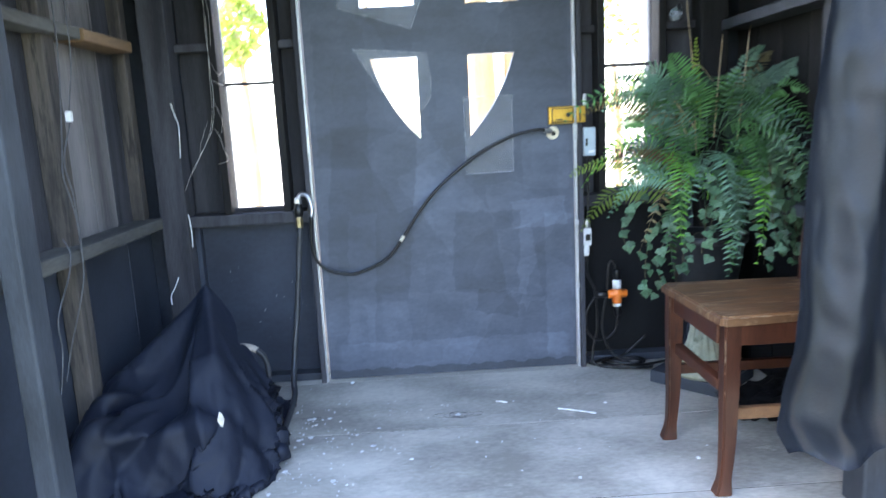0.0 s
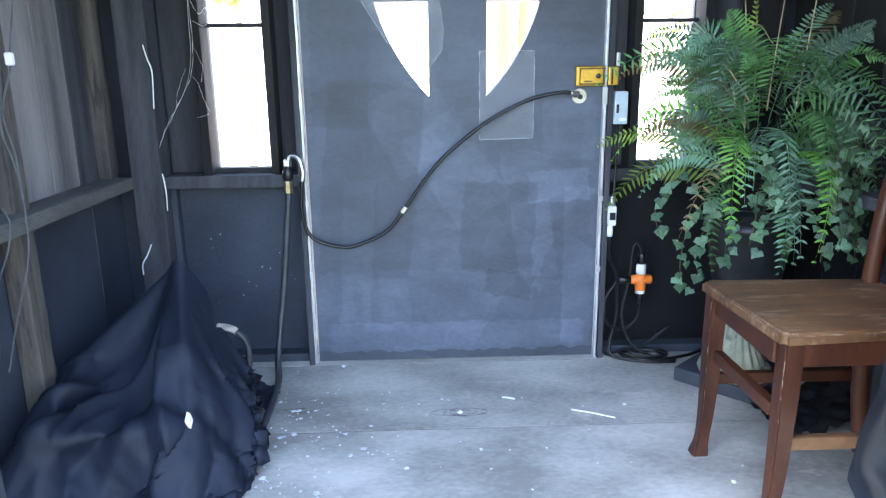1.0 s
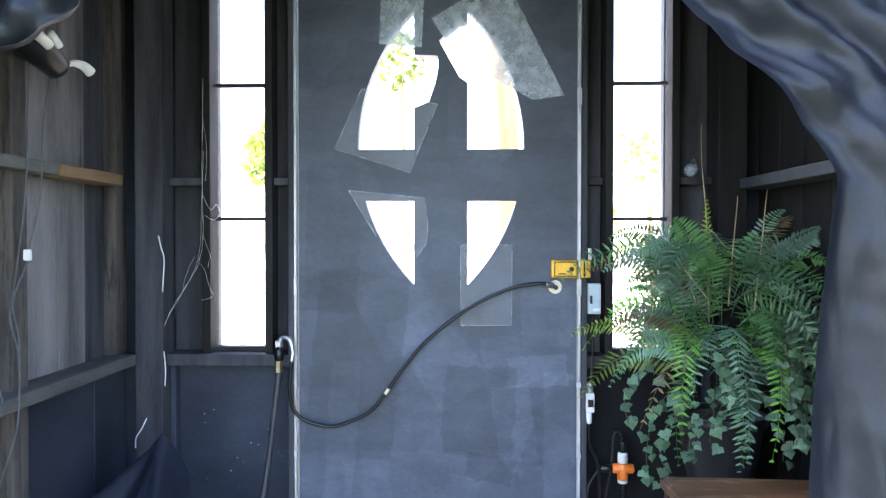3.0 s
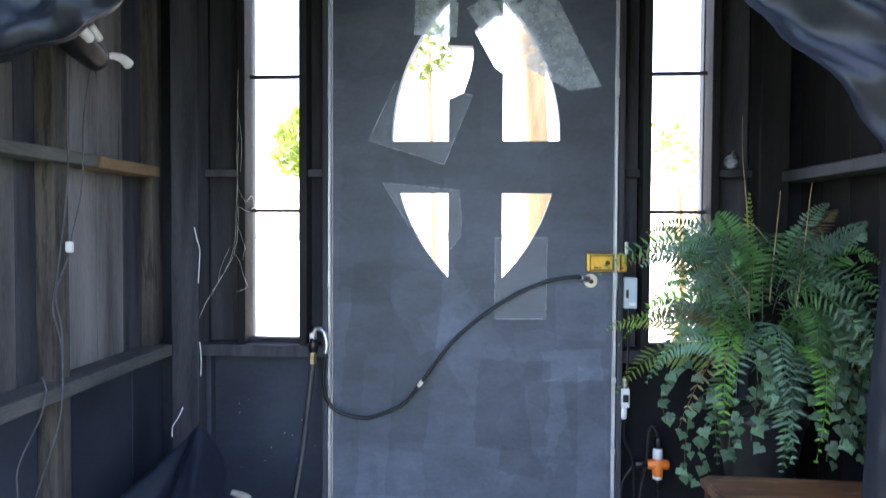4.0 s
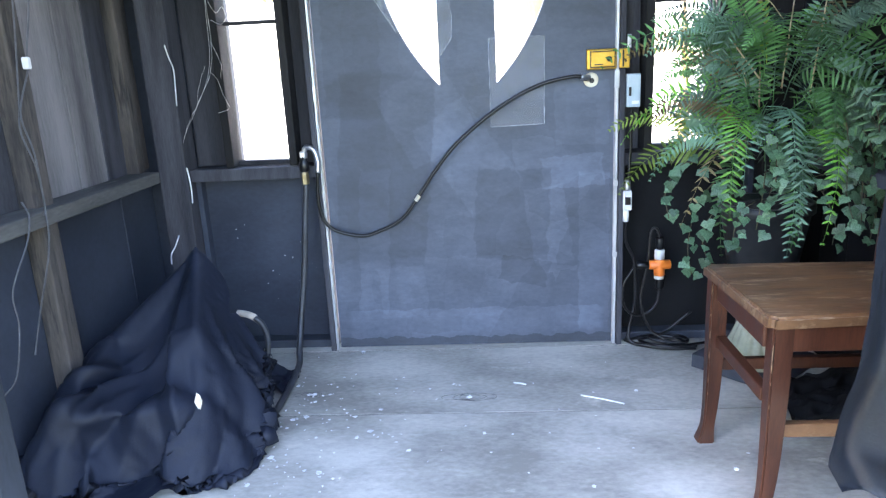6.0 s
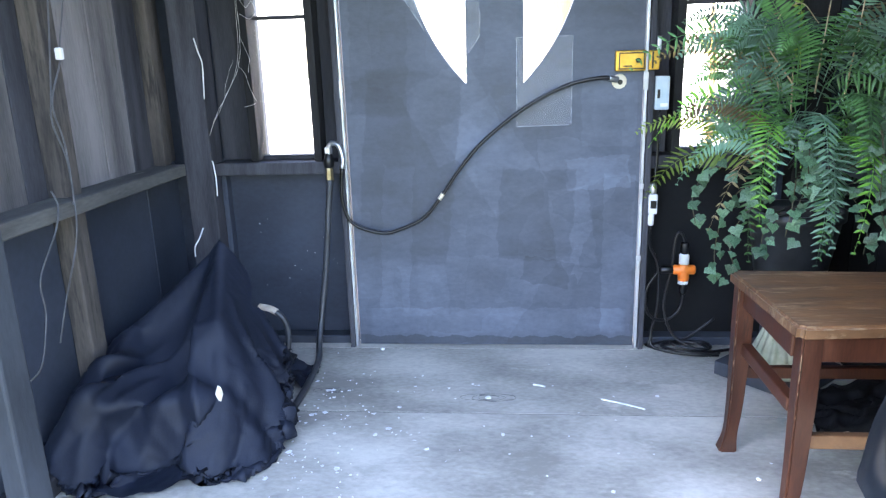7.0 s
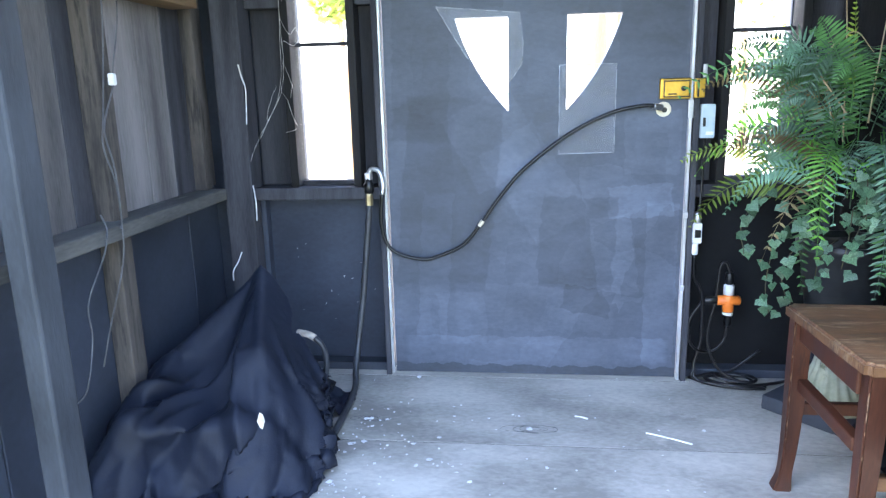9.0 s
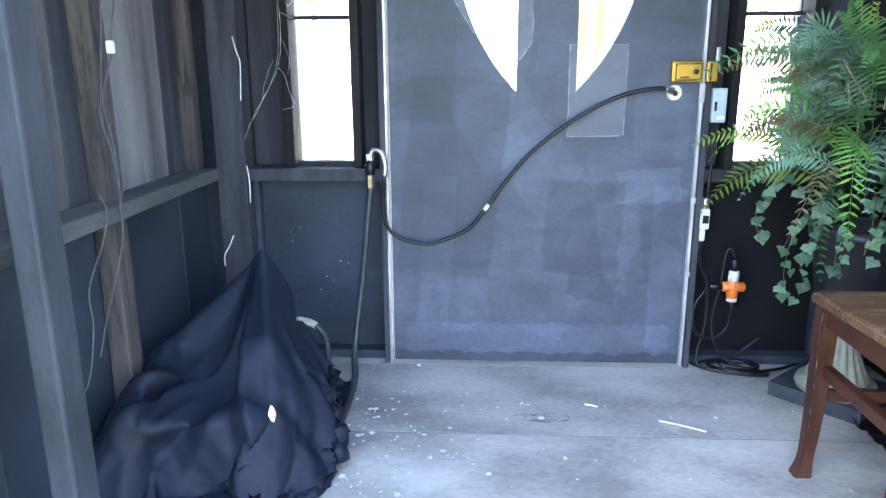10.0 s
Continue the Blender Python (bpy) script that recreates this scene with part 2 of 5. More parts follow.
for cx, cz, cw, ch, tilt, gain in COATS:
    cm = n.new("ShaderNodeMapping")
    cm.vector_type = "TEXTURE"
    cm.inputs["Location"].default_value = (0.96 * (cx - 0.357) + 0.02, 0.0, 0.96 * cz + 0.02)
    cm.inputs["Rotation"].default_value = (0.0, radians(tilt), 0.0)
    cm.inputs["Scale"].default_value = (cw / 2, 1.0, ch / 2)
    l.new(worn_co.outputs["Result"], cm.inputs["Vector"])
    parts3 = n.new("ShaderNodeSeparateXYZ")
    l.new(cm.outputs[0], parts3.inputs[0])
    ax, az, big_of = n.new("ShaderNodeMath"), n.new("ShaderNodeMath"), n.new("ShaderNodeMath")
    ax.operation = az.operation = "ABSOLUTE"
    big_of.operation = "MAXIMUM"
    l.new(parts3.outputs[0], ax.inputs[0])
    l.new(parts3.outputs[2], az.inputs[0])
    l.new(ax.outputs[0], big_of.inputs[0])
    l.new(az.outputs[0], big_of.inputs[1])
    edge_r = n.new("ShaderNodeMapRange")
    edge_r.inputs["From Min"].default_value, edge_r.inputs["From Max"].default_value = 0.955, 1.0
    edge_r.inputs["To Min"].default_value, edge_r.inputs["To Max"].default_value = gain ** 1.7, 1.0
    l.new(big_of.outputs[0], edge_r.inputs["Value"])
    step_m = n.new("ShaderNodeMath")
    step_m.operation = "MULTIPLY"
    l.new(shade, step_m.inputs[0])
    l.new(edge_r.outputs[0], step_m.inputs[1])
    shade = step_m.outputs[0]
hs.inputs["Saturation"].default_value = 0.88
l.new(shade, hs.inputs["Value"])
l.new(b.inputs["Base Color"].links[0].from_socket, hs.inputs["Color"])
l.new(hs.outputs[0], b.inputs["Base Color"])

# floorboards: grey-blue worn paint with dusty pale smears along the boards
M_floor = mat("worn_grey_floor_paint", (0.245, 0.228, 0.196), (0.56, 0.525, 0.455), 3.2, 0.62, 0.5, (0.9, 1.45, 1), dust=(0.60, 0.55, 0.47), dust_at=0.6)

# black cloth with a soft sheen and a fine weave
M_cloth = mat("black_navy_cloth", (0.0068, 0.0094, 0.0175), (0.0152, 0.0198, 0.034), 5.0, 0.55, 0.25, fine=220.0, spec=0.22)
M_curtain = mat("blue_grey_curtain_cloth", (0.0135, 0.0175, 0.026), (0.031, 0.0375, 0.051), 4.0, 0.38, 0.3, fine=180.0, dust=(0.1, 0.11, 0.13), dust_at=0.7, spec=0.5)


def leaf_mat(name, c1, c2):
    m = mat(name, c1, c2, 9.0, 0.42, 0.1, vary=0.45, fine=40.0)
    nn, ll, bb = nodes_of(m)
    tr = nn.new("ShaderNodeBsdfTranslucent")
    ll.new(bb.inputs["Base Color"].links[0].from_socket, tr.inputs["Color"])
    mx = nn.new("ShaderNodeMixShader")
    mx.inputs[0].default_value = 0.3
    ll.new(bb.outputs[0], mx.inputs[1])
    ll.new(tr.outputs[0], mx.inputs[2])
    ll.new(mx.outputs[0], nn["Material Output"].inputs["Surface"])
    return m


M_fern = leaf_mat("fern_green", (0.038, 0.12, 0.036), (0.12, 0.285, 0.09))
M_fern_blue = leaf_mat("blue_green_fern", (0.068, 0.145, 0.092), (0.18, 0.32, 0.21))
M_fern_bright = leaf_mat("bright_green_fern", (0.1, 0.3, 0.03), (0.2, 0.48, 0.07))
M_fern_yellow = leaf_mat("yellow_green_fern", (0.14, 0.22, 0.03), (0.25, 0.35, 0.06))
M_fern_dry = leaf_mat("dry_brown_fern", (0.1, 0.075, 0.03), (0.22, 0.17, 0.08))
M_ivy = leaf_mat("ivy_green", (0.028, 0.075, 0.036), (0.125, 0.225, 0.125))
M_shrub = leaf_mat("yellow_green_shrub", (0.16, 0.22, 0.03), (0.35, 0.42, 0.08))


def glass_mat(name, colour, rough, amount):
    """A thin clear film: mostly see-through, a little gloss and haze."""
    m = bpy.data.materials.new(name)
    m.use_nodes = True
    nn, ll, bb = nodes_of(m)
    bb.inputs["Base Color"].default_value = (*colour, 1)
    bb.inputs["Roughness"].default_value = rough
    tr = nn.new("ShaderNodeBsdfTransparent")
    mx = nn.new("ShaderNodeMixShader")
    noise_t = nn.new("ShaderNodeTexNoise")
    noise_t.inputs["Scale"].default_value, noise_t.inputs["Detail"].default_value = 26.0, 6.0
    tc = nn.new("ShaderNodeTexCoord")
    ll.new(tc.outputs["Object"], noise_t.inputs["Vector"])
    mr = nn.new("ShaderNodeMapRange")
    mr.inputs["From Min"].default_value, mr.inputs["From Max"].default_value = 0.35, 0.7
    mr.inputs["To Min"].default_value, mr.inputs["To Max"].default_value = amount * 0.55, amount * 1.45
    ll.new(noise_t.outputs["Fac"], mr.inputs["Value"])
    ll.new(mr.outputs[0], mx.inputs[0])
    ll.new(tr.outputs[0], mx.inputs[1])
    ll.new(bb.outputs[0], mx.inputs[2])
    ll.new(mx.outputs[0], nn["Material Output"].inputs["Surface"])
    return m


M_film = glass_mat("clear_film", (0.42, 0.45, 0.5), 0.25, 0.085)
M_frost = glass_mat("frosted_film", (0.5, 0.56, 0.64), 0.45, 0.42)
M_pane = glass_mat("dusty_window_glass", (0.6, 0.6, 0.6), 0.1, 0.05)


# ---- mesh helpers ----
def part(name, bm, material, parent=None, label="", smooth=False):
    me = bpy.data.meshes.new(name)
    bm.normal_update()
    bm.to_mesh(me)
    bm.free()
    me.materials.append(material)
    if smooth:
        me.polygons.foreach_set("use_smooth", [True] * len(me.polygons))
    ob = new(name, me)
    if parent:
        ob.parent = parent
    if label:
        ob["label"] = label
    return ob


def thing(name, label, category, group="", at=(0, 0, 0), kind=""):
    ob = new(name)
    ob.empty_display_size = 0.05
    ob.location = at
    return tagged(ob, label, category, group, kind)


def box(x0, x1, y0, y1, z0, z1, bevel=0.0, bm=None):
    bm = bm or bmesh.new()
    r = bmesh.ops.create_cube(bm, size=1.0, matrix=Matrix.LocRotScale(((x0 + x1) / 2, (y0 + y1) / 2, (z0 + z1) / 2), None, (x1 - x0, y1 - y0, z1 - z0)))
    if bevel:
        es = list({e for v in r["verts"] for e in v.link_edges})
        bmesh.ops.bevel(bm, geom=es, offset=bevel, segments=2, affect="EDGES", profile=0.5)
    return bm


def catmull(pts, steps):
    pts = [Vector(p) for p in pts]
    ext = [2 * pts[0] - pts[1]] + pts + [2 * pts[-1] - pts[-2]]
    out = []
    for i in range(1, len(ext) - 2):
        a, b0, c, d = ext[i - 1:i + 3]
        for k in range(steps):
            t = k / steps
            out.append(0.5 * (2 * b0 + (c - a) * t + (2 * a - 5 * b0 + 4 * c - d) * t * t + (3 * b0 - a - 3 * c + d) * t ** 3))
    out.append(pts[-1])
    return out


def tube(pts, radius, steps=8, sides=8, bm=None, squash=1.0):
    """A round tube along a smooth curve; radius is a number or a function of 0..1."""
    bm = bm or bmesh.new()
    path = catmull(pts, steps)
    rings, side = [], None
    for i, p in enumerate(path):
        tan = (path[min(i + 1, len(path) - 1)] - path[max(i - 1, 0)]).normalized()
        if side is None:
            side = tan.orthogonal().normalized()
        side = (side - tan * side.dot(tan)).normalized()
        up = tan.cross(side)
        r = radius(i / (len(path) - 1)) if callable(radius) else radius
        rings.append([bm.verts.new(p + side * math.cos(2 * math.pi * k / sides) * r + up * math.sin(2 * math.pi * k / sides) * r * squash) for k in range(sides)])
    for a, b0 in zip(rings, rings[1:]):
        for k in range(sides):
            bm.faces.new((a[k], a[(k + 1) % sides], b0[(k + 1) % sides], b0[k]))
    bm.faces.new(rings[0][::-1])
    bm.faces.new(rings[-1])
    return bm


def lathe(profile, sides=32, at=(0, 0, 0), flute=0, depth=0.0, bm=None):
    """Turn (radius, height) pairs about the z axis; flute: number of grooves."""
    bm = bm or bmesh.new()
    rings = []
    for r, z in profile:
        ring = []
        for k in range(sides):
            a = 2 * math.pi * k / sides
            q = r * (1 - depth * (0.5 + 0.5 * math.cos(flute * a))) if flute else r
            ring.append(bm.verts.new((at[0] + q * math.cos(a), at[1] + q * math.sin(a), at[2] + z)))
        rings.append(ring)
    for a, b0 in zip(rings, rings[1:]):
        for k in range(sides):
            bm.faces.new((a[k], a[(k + 1) % sides], b0[(k + 1) % sides], b0[k]))
    bm.faces.new(rings[0][::-1])
    bm.faces.new(rings[-1])
    return bm


def slab(outline, y, thick, bm=None):
    """A flat sheet in the xz plane from an outline of (x, z), its front at y."""
    bm = bm or bmesh.new()
    f = [bm.verts.new((x, y, z)) for x, z in outline]
    k = [bm.verts.new((x, y + thick, z)) for x, z in outline]
    bm.faces.new(f)
    bm.faces.new(k[::-1])
    for i in range(len(f)):
        j = (i + 1) % len(f)
        bm.faces.new((f[j], f[i], k[i], k[j]))
    bmesh.ops.recalc_face_normals(bm, faces=bm.faces[:])
    return bm


# ---- setting ----
MID = 0.357      # middle of the door and of the shed
FRONT = 1.86     # line of the front posts
EDGE = 1.28      # where the side walls and the floor end
TOP = 2.32

floor = tagged(part("floor", box(-0.80, 1.52, EDGE, 3.10, -0.06, -0.012), M_black), "worn grey-painted board floor strewn with flakes", "floor", kind="structure")
# unseen lawn, coloured dark as if shaded so that little light bounces inside
ground = bmesh.new()
bmesh.ops.create_grid(ground, x_segments=60, y_segments=60, size=150.0, matrix=Matrix.Translation((0, 0, -0.38)))
tagged(part("ground", ground, M_lawn), "unseen lawn round the shed, its dark colour standing for shade", "ground", kind="structure")
# pale slab added so that the view through the windows turns white
tagged(part("pavement", box(-30.0, 30.0, 3.4, 70.0, -0.379, -0.33, 0.01), M_ground), "pale paving added for the bright view beyond the end wall", "pavement", kind="structure")

tagged(part("foundation", box(-0.79, 1.505, EDGE + 0.01, 3.09, -0.38, -0.0605), M_plinth), "dark skirting under the shed floor", "foundation", kind="structure")
ceiling = tagged(part("ceiling", box(-0.85, 1.57, FRONT - 0.03, 3.2, TOP, TOP + 0.05), M_roof), "dark boarded shed ceiling", "ceiling", kind="structure")

# side walls: sheathing with boards, studs and rails in front
wall_left = tagged(part("wall_left", box(-0.80, -0.765, EDGE, 3.10, -0.05, TOP), M_navy), "black-stained timber shed wall with studs and rails", "wall", kind="structure")
wall_right = tagged(part("wall_right", box(1.48, 1.515, EDGE, 3.10, -0.05, TOP), M_navy), "black-stained timber shed wall with studs and rails", "wall", kind="structure")

# left wall: upper boards of differing fade, lower panel
for y0, y1, z0, z1, m in ((EDGE, 1.438, 0.66, TOP, M_black), (1.441, 1.60, 0.66, TOP, M_board), (1.603, 1.748, 0.66, TOP, M_black), (1.751, 1.897, 0.66, TOP, M_black), (1.90, 2.075, 0.66, TOP, M_black), (2.078, 2.235, 0.66, TOP, M_board), (2.238, 2.345, 0.66, TOP, M_black), (2.348, 2.435, 0.66, TOP, M_black),
                          (2.438, 2.60, 0.66, TOP, M_board), (2.603, 2.745, 0.66, TOP, M_board), (2.748, 2.905, 0.66, TOP, M_black), (2.908, 3.02, 0.66, TOP, M_stud)):
    part("board", box(-0.765, -0.742, y0, y1, z0, z1, 0.003), m, wall_left)
for y0, y1 in ((EDGE, 1.897), (1.90, 2.33), (2.333, 2.80), (2.803, 3.02)):
    part("panel", box(-0.765, -0.745, y0, y1, 0.0, 0.655, 0.003), M_navy, wall_left)
part("stud", box(-0.742, -0.69, 2.31, 2.375, 0.0, TOP, 0.004), M_stud, wall_left, "patchy brown stud with paint rubbed off")
part("stud", box(-0.742, -0.70, 2.86, 2.905, 0.66, TOP, 0.004), M_stud, wall_left)
part("rail", box(-0.741, -0.65, EDGE, 2.893, 0.626, 0.664, 0.004), M_rail, wall_left, "dusty grey horizontal rail")
part("rail", box(-0.741, -0.66, EDGE, 2.47, 1.225, 1.258, 0.004), M_rail, wall_left)
part("rail", box(-0.741, -0.652, 2.473, 2.815, 1.222, 1.257, 0.004), M_rawwood, wall_left, "raw brown timber rail")
part("sole_plate", box(-0.745, -0.66, EDGE, 2.95, -0.011, 0.045, 0.005), M_black, wall_left)

# right wall; the lower boards have the corner's shade put into their colour
for k in range(11):
    y0 = 1.26 + k * 0.16
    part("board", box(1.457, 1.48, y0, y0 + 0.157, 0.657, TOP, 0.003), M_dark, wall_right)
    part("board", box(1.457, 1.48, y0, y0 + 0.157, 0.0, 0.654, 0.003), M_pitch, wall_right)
part("rail", box(1.36, 1.457, EDGE, 2.95, 1.215, 1.25, 0.004), M_post, wall_right, "dusty grey horizontal rail")
part("rail", box(1.36, 1.457, EDGE, 2.95, 0.62, 0.655, 0.004), M_post, wall_right)
part("stud", box(1.385, 1.457, 2.30, 2.345, 0.0, TOP, 0.004), M_post, wall_right)

# end wall with door and two slit windows
wall_end = tagged(part("wall_end", box(-0.80, 1.515, 3.055, 3.10, 2.09, TOP), M_navy), "dark navy end wall with door and two slit windows", "wall", kind="structure")
Z_SILL, Z_HEAD = 0.657, 2.06


def end_side(s):
    """One half of the end wall beside the door; s = 1 is the left half, -1 its mirror about the door's middle."""
    def xs(a, c):
        a, c = (a, c) if s > 0 else (2 * MID - c, 2 * MID - a)
        return a, c
    def put(name, a, c, y0, y1, z0, z1, m, bevel=0.003, label=""):
        a, c = xs(a, c)
        return part(name, box(a, c, y0, y1, z0, z1, bevel), m, wall_end, label)
    # right panel is near black, the shade there painted into its colour
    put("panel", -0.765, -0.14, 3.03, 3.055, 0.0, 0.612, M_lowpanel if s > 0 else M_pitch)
    put("cladding", -0.80, -0.43, 3.055, 3.10, -0.05, 2.09, M_navy)
    put("cladding", -0.43, -0.235, 3.055, 3.10, -0.05, 0.61, M_navy)
    put("cladding", -0.235, -0.145, 3.055, 3.10, -0.05, 2.09, M_navy)
    put("sole_plate", -0.745, -0.145, 2.975, 3.05, -0.011, 0.028, M_plinth, 0.004)
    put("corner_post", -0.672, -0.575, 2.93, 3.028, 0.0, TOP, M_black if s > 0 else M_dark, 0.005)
    put("batten", -0.575, -0.556, 2.99, 3.03, 0.028, 0.612, M_lowpanel)
    put("board", -0.573, -0.458, 3.03, 3.054, 0.657, 2.09, M_black)
    put("board", -0.208, -0.148, 3.03, 3.054, 0.657, 2.09, M_black)
    put("nogging", -0.574, -0.456, 2.985, 3.03, 1.235, 1.262, M_black)
    put("nogging", -0.208, -0.148, 2.985, 3.03, 1.235, 1.262, M_black)
    put("sill", -0.575, -0.142, 2.955, 3.054, 0.613, 0.655, M_black, 0.004, "dark window sill board")
    put("door_jamb", -0.147, -0.129, 2.935, 3.10, -0.011, 2.06, M_black, 0.003)


end_side(1)
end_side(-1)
part("door_head", box(-0.147, 0.861, 2.96, 3.10, 2.045, 2.09, 0.003), M_black, wall_end)


def window(name, x0, x1):
    w = thing(name, "tall narrow slit window with thin dark glazing bars", "window", kind="structure")
    for a, c in ((x0 - 0.027, x0), (x1, x1 + 0.027)):
        part("window_frame", box(a, c, 2.965, 3.054, Z_SILL, 2.088, 0.003), M_dark, w)
    part("window_frame", box(x0 - 0.027, x1 + 0.027, 2.97, 3.054, 2.062, 2.088), M_black, w)
    part("window_frame", box(x0, x1, 3.01, 3.054, Z_SILL, 0.672, 0.002), M_black, w)
    for z in (1.12, 1.588, 2.056):
        part("glazing_bar", box(x0, x1, 3.022, 3.04, z - 0.006, z + 0.006), M_black, w)
    for z0, z1 in ((0.672, 1.114), (1.126, 1.582), (1.594, 2.05)):
        p = part("pane", box(x0 + 0.001, x1 - 0.001, 3.031, 3.034, z0 + 0.0005, z1 - 0.0005), M_pane, w)
        p.visible_shadow = False
    return w


window("window_1", -0.424, -0.235)
window("window_2", 0.953, 1.148)

specks = bmesh.new()
sr = random.Random(21)
for k in range(15):
    x, z, r = sr.uniform(-0.52, -0.17), sr.choice((0.33, 0.42, 0.12, 0.24)) + sr.gauss(0, 0.05), sr.uniform(0.0008, 0.0019)
    bmesh.ops.create_icosphere(specks, subdivisions=1, radius=r, matrix=Matrix.Translation((x, 3.0295, z)))
part("paint_specks", specks, M_chip, wall_end, "white paint specks")

# ---- door ----
door = thing("door_1", "blue-grey hand-painted door with four cut-out lights", "door", at=(MID, 2.965, 0), kind="structure")


def arc_x(z, s):
    """Outer edge of the pointed oval at height z; s = -1 left, 1 right."""
    dz, r = z - 1.36, 0.669
    return 0.3695 + s * (0.2825 - (r - math.sqrt(r * r - dz * dz)))


def door_leaf():
    """A slab with four openings, built from strips so that each opening goes right through."""
    bm = bmesh.new()
    x0, x1, zb, zt = -0.117, 0.831, 0.002, 2.04
    y0, y1 = 2.965, 3.01
    rows = [zb, 0.30, 0.60, 0.893] + [0.893 + (1.18 - 0.893) * k / 14 for k in range(1, 15)] + [1.355] + sorted([1.355 + (1.827 - 1.355) * k / 22 for k in range(1, 23)] + [1.495, 1.517, 1.58, 1.60, 1.672, 1.676, 1.724, 1.781, 1.784]) + [zt]
    inl, inr = 0.3695 - 0.0905, 0.3695 + 0.0905

    def glare_cut(z, pts):
        for (za, ea), (zc, ec) in zip(pts, pts[1:]):
            if za <= z <= zc:
                return ea + (ec - ea) * (z - za) / (zc - za)
        return 0.0
    # notches added beside the upper openings in place of white reflections on the film
    glare_l = [(1.495, 0.0), (1.517, 0.05), (1.584, 0.073), (1.64, 0.083), (1.672, 0.08), (1.676, 0.0)]
    glare_r = [(1.58, 0.0), (1.60, 0.028), (1.724, 0.097), (1.781, 0.027), (1.784, 0.0)]

    def cuts(z, open_row):
        if not open_row:
            return [x0, inl - 0.05, inl, inr, inr + 0.05, x1]
        return [x0, min(arc_x(z, -1), inl), inl + glare_cut(z, glare_l), inr - glare_cut(z, glare_r), max(arc_x(z, 1), inr), x1]
    def quad(a):
        bm.faces.new([bm.verts.new(p) for p in a])
    for za, zc in zip(rows, rows[1:]):
        zm = (za + zc) / 2
        is_open = 0.893 < zm < 1.18 or 1.355 < zm < 1.827
        ca, cc = cuts(za, is_open), cuts(zc, is_open)
        for i in range(5):
            if is_open and i in (1, 3):
                for a, c in ((ca[i], cc[i]), (ca[i + 1], cc[i + 1])):
                    quad(((a, y0, za), (c, y0, zc), (c, y1, zc), (a, y1, za)))
                continue
            quad(((ca[i], y0, za), (ca[i + 1], y0, za), (cc[i + 1], y0, zc), (cc[i], y0, zc)))
            quad(((ca[i], y1, za), (cc[i], y1, zc), (cc[i + 1], y1, zc), (ca[i + 1], y1, za)))
    for z in (1.18, 1.355):
        for s in (-1, 1):
            a, c = 0.3695 + s * 0.0905, arc_x(z, s)
            quad(((a, y0, z), (c, y0, z), (c, y1, z), (a, y1, z)))
    for x in (x0, x1):
        quad(((x, y0, zb), (x, y0, zt), (x, y1, zt), (x, y1, zb)))
    for z in (zb, zt):
        quad(((x0, y0, z), (x1, y0, z), (x1, y1, z), (x0, y1, z)))
    bmesh.ops.remove_doubles(bm, verts=bm.verts[:], dist=0.0004)
    bmesh.ops.recalc_face_normals(bm, faces=bm.faces[:])
    bmesh.ops.translate(bm, verts=bm.verts[:], vec=(-MID, -2.965, 0))
    return bm


part("leaf", door_leaf(), M_door, door)


def on_door(bm):
    bmesh.ops.translate(bm, verts=bm.verts[:], vec=(-MID, -2.965, 0))
    return bm


# edge strips with clips, one on each side
for x in (-0.127, 0.836):
    strip = part("edge_strip", on_door(box(x - 0.005, x + 0.005, 2.945, 2.964, 0.0, 2.04, 0.002)), M_strip, door, "scuffed pale metal edge strip")
    for z in (0.31, 0.55, 0.86, 1.5):
        part("clip", on_door(box(x - 0.009, x + 0.007, 2.94, 2.9455, z, z + 0.055 if z > 0.7 else z + 0.018, 0.002)), M_strip, strip)

# ---- open front: posts and tied-back curtains ----
for x0, x1, y0, y1 in ((-0.588, -0.540, 1.80, 1.874), (1.25, 1.337, 1.86, 1.945)):
    tagged(part("front_post", box(x0, x1, y0, y1, -0.05, TOP, 0.006), M_post), "grey-painted timber post at the shed's open front", "post", "posts at the open front")
tagged(part("front_beam", box(-0.80, 1.515, FRONT - 0.02, FRONT + 0.10, TOP - 0.14, TOP - 0.001, 0.006), M_black), "dark timber beam over the shed's open front", "beam")


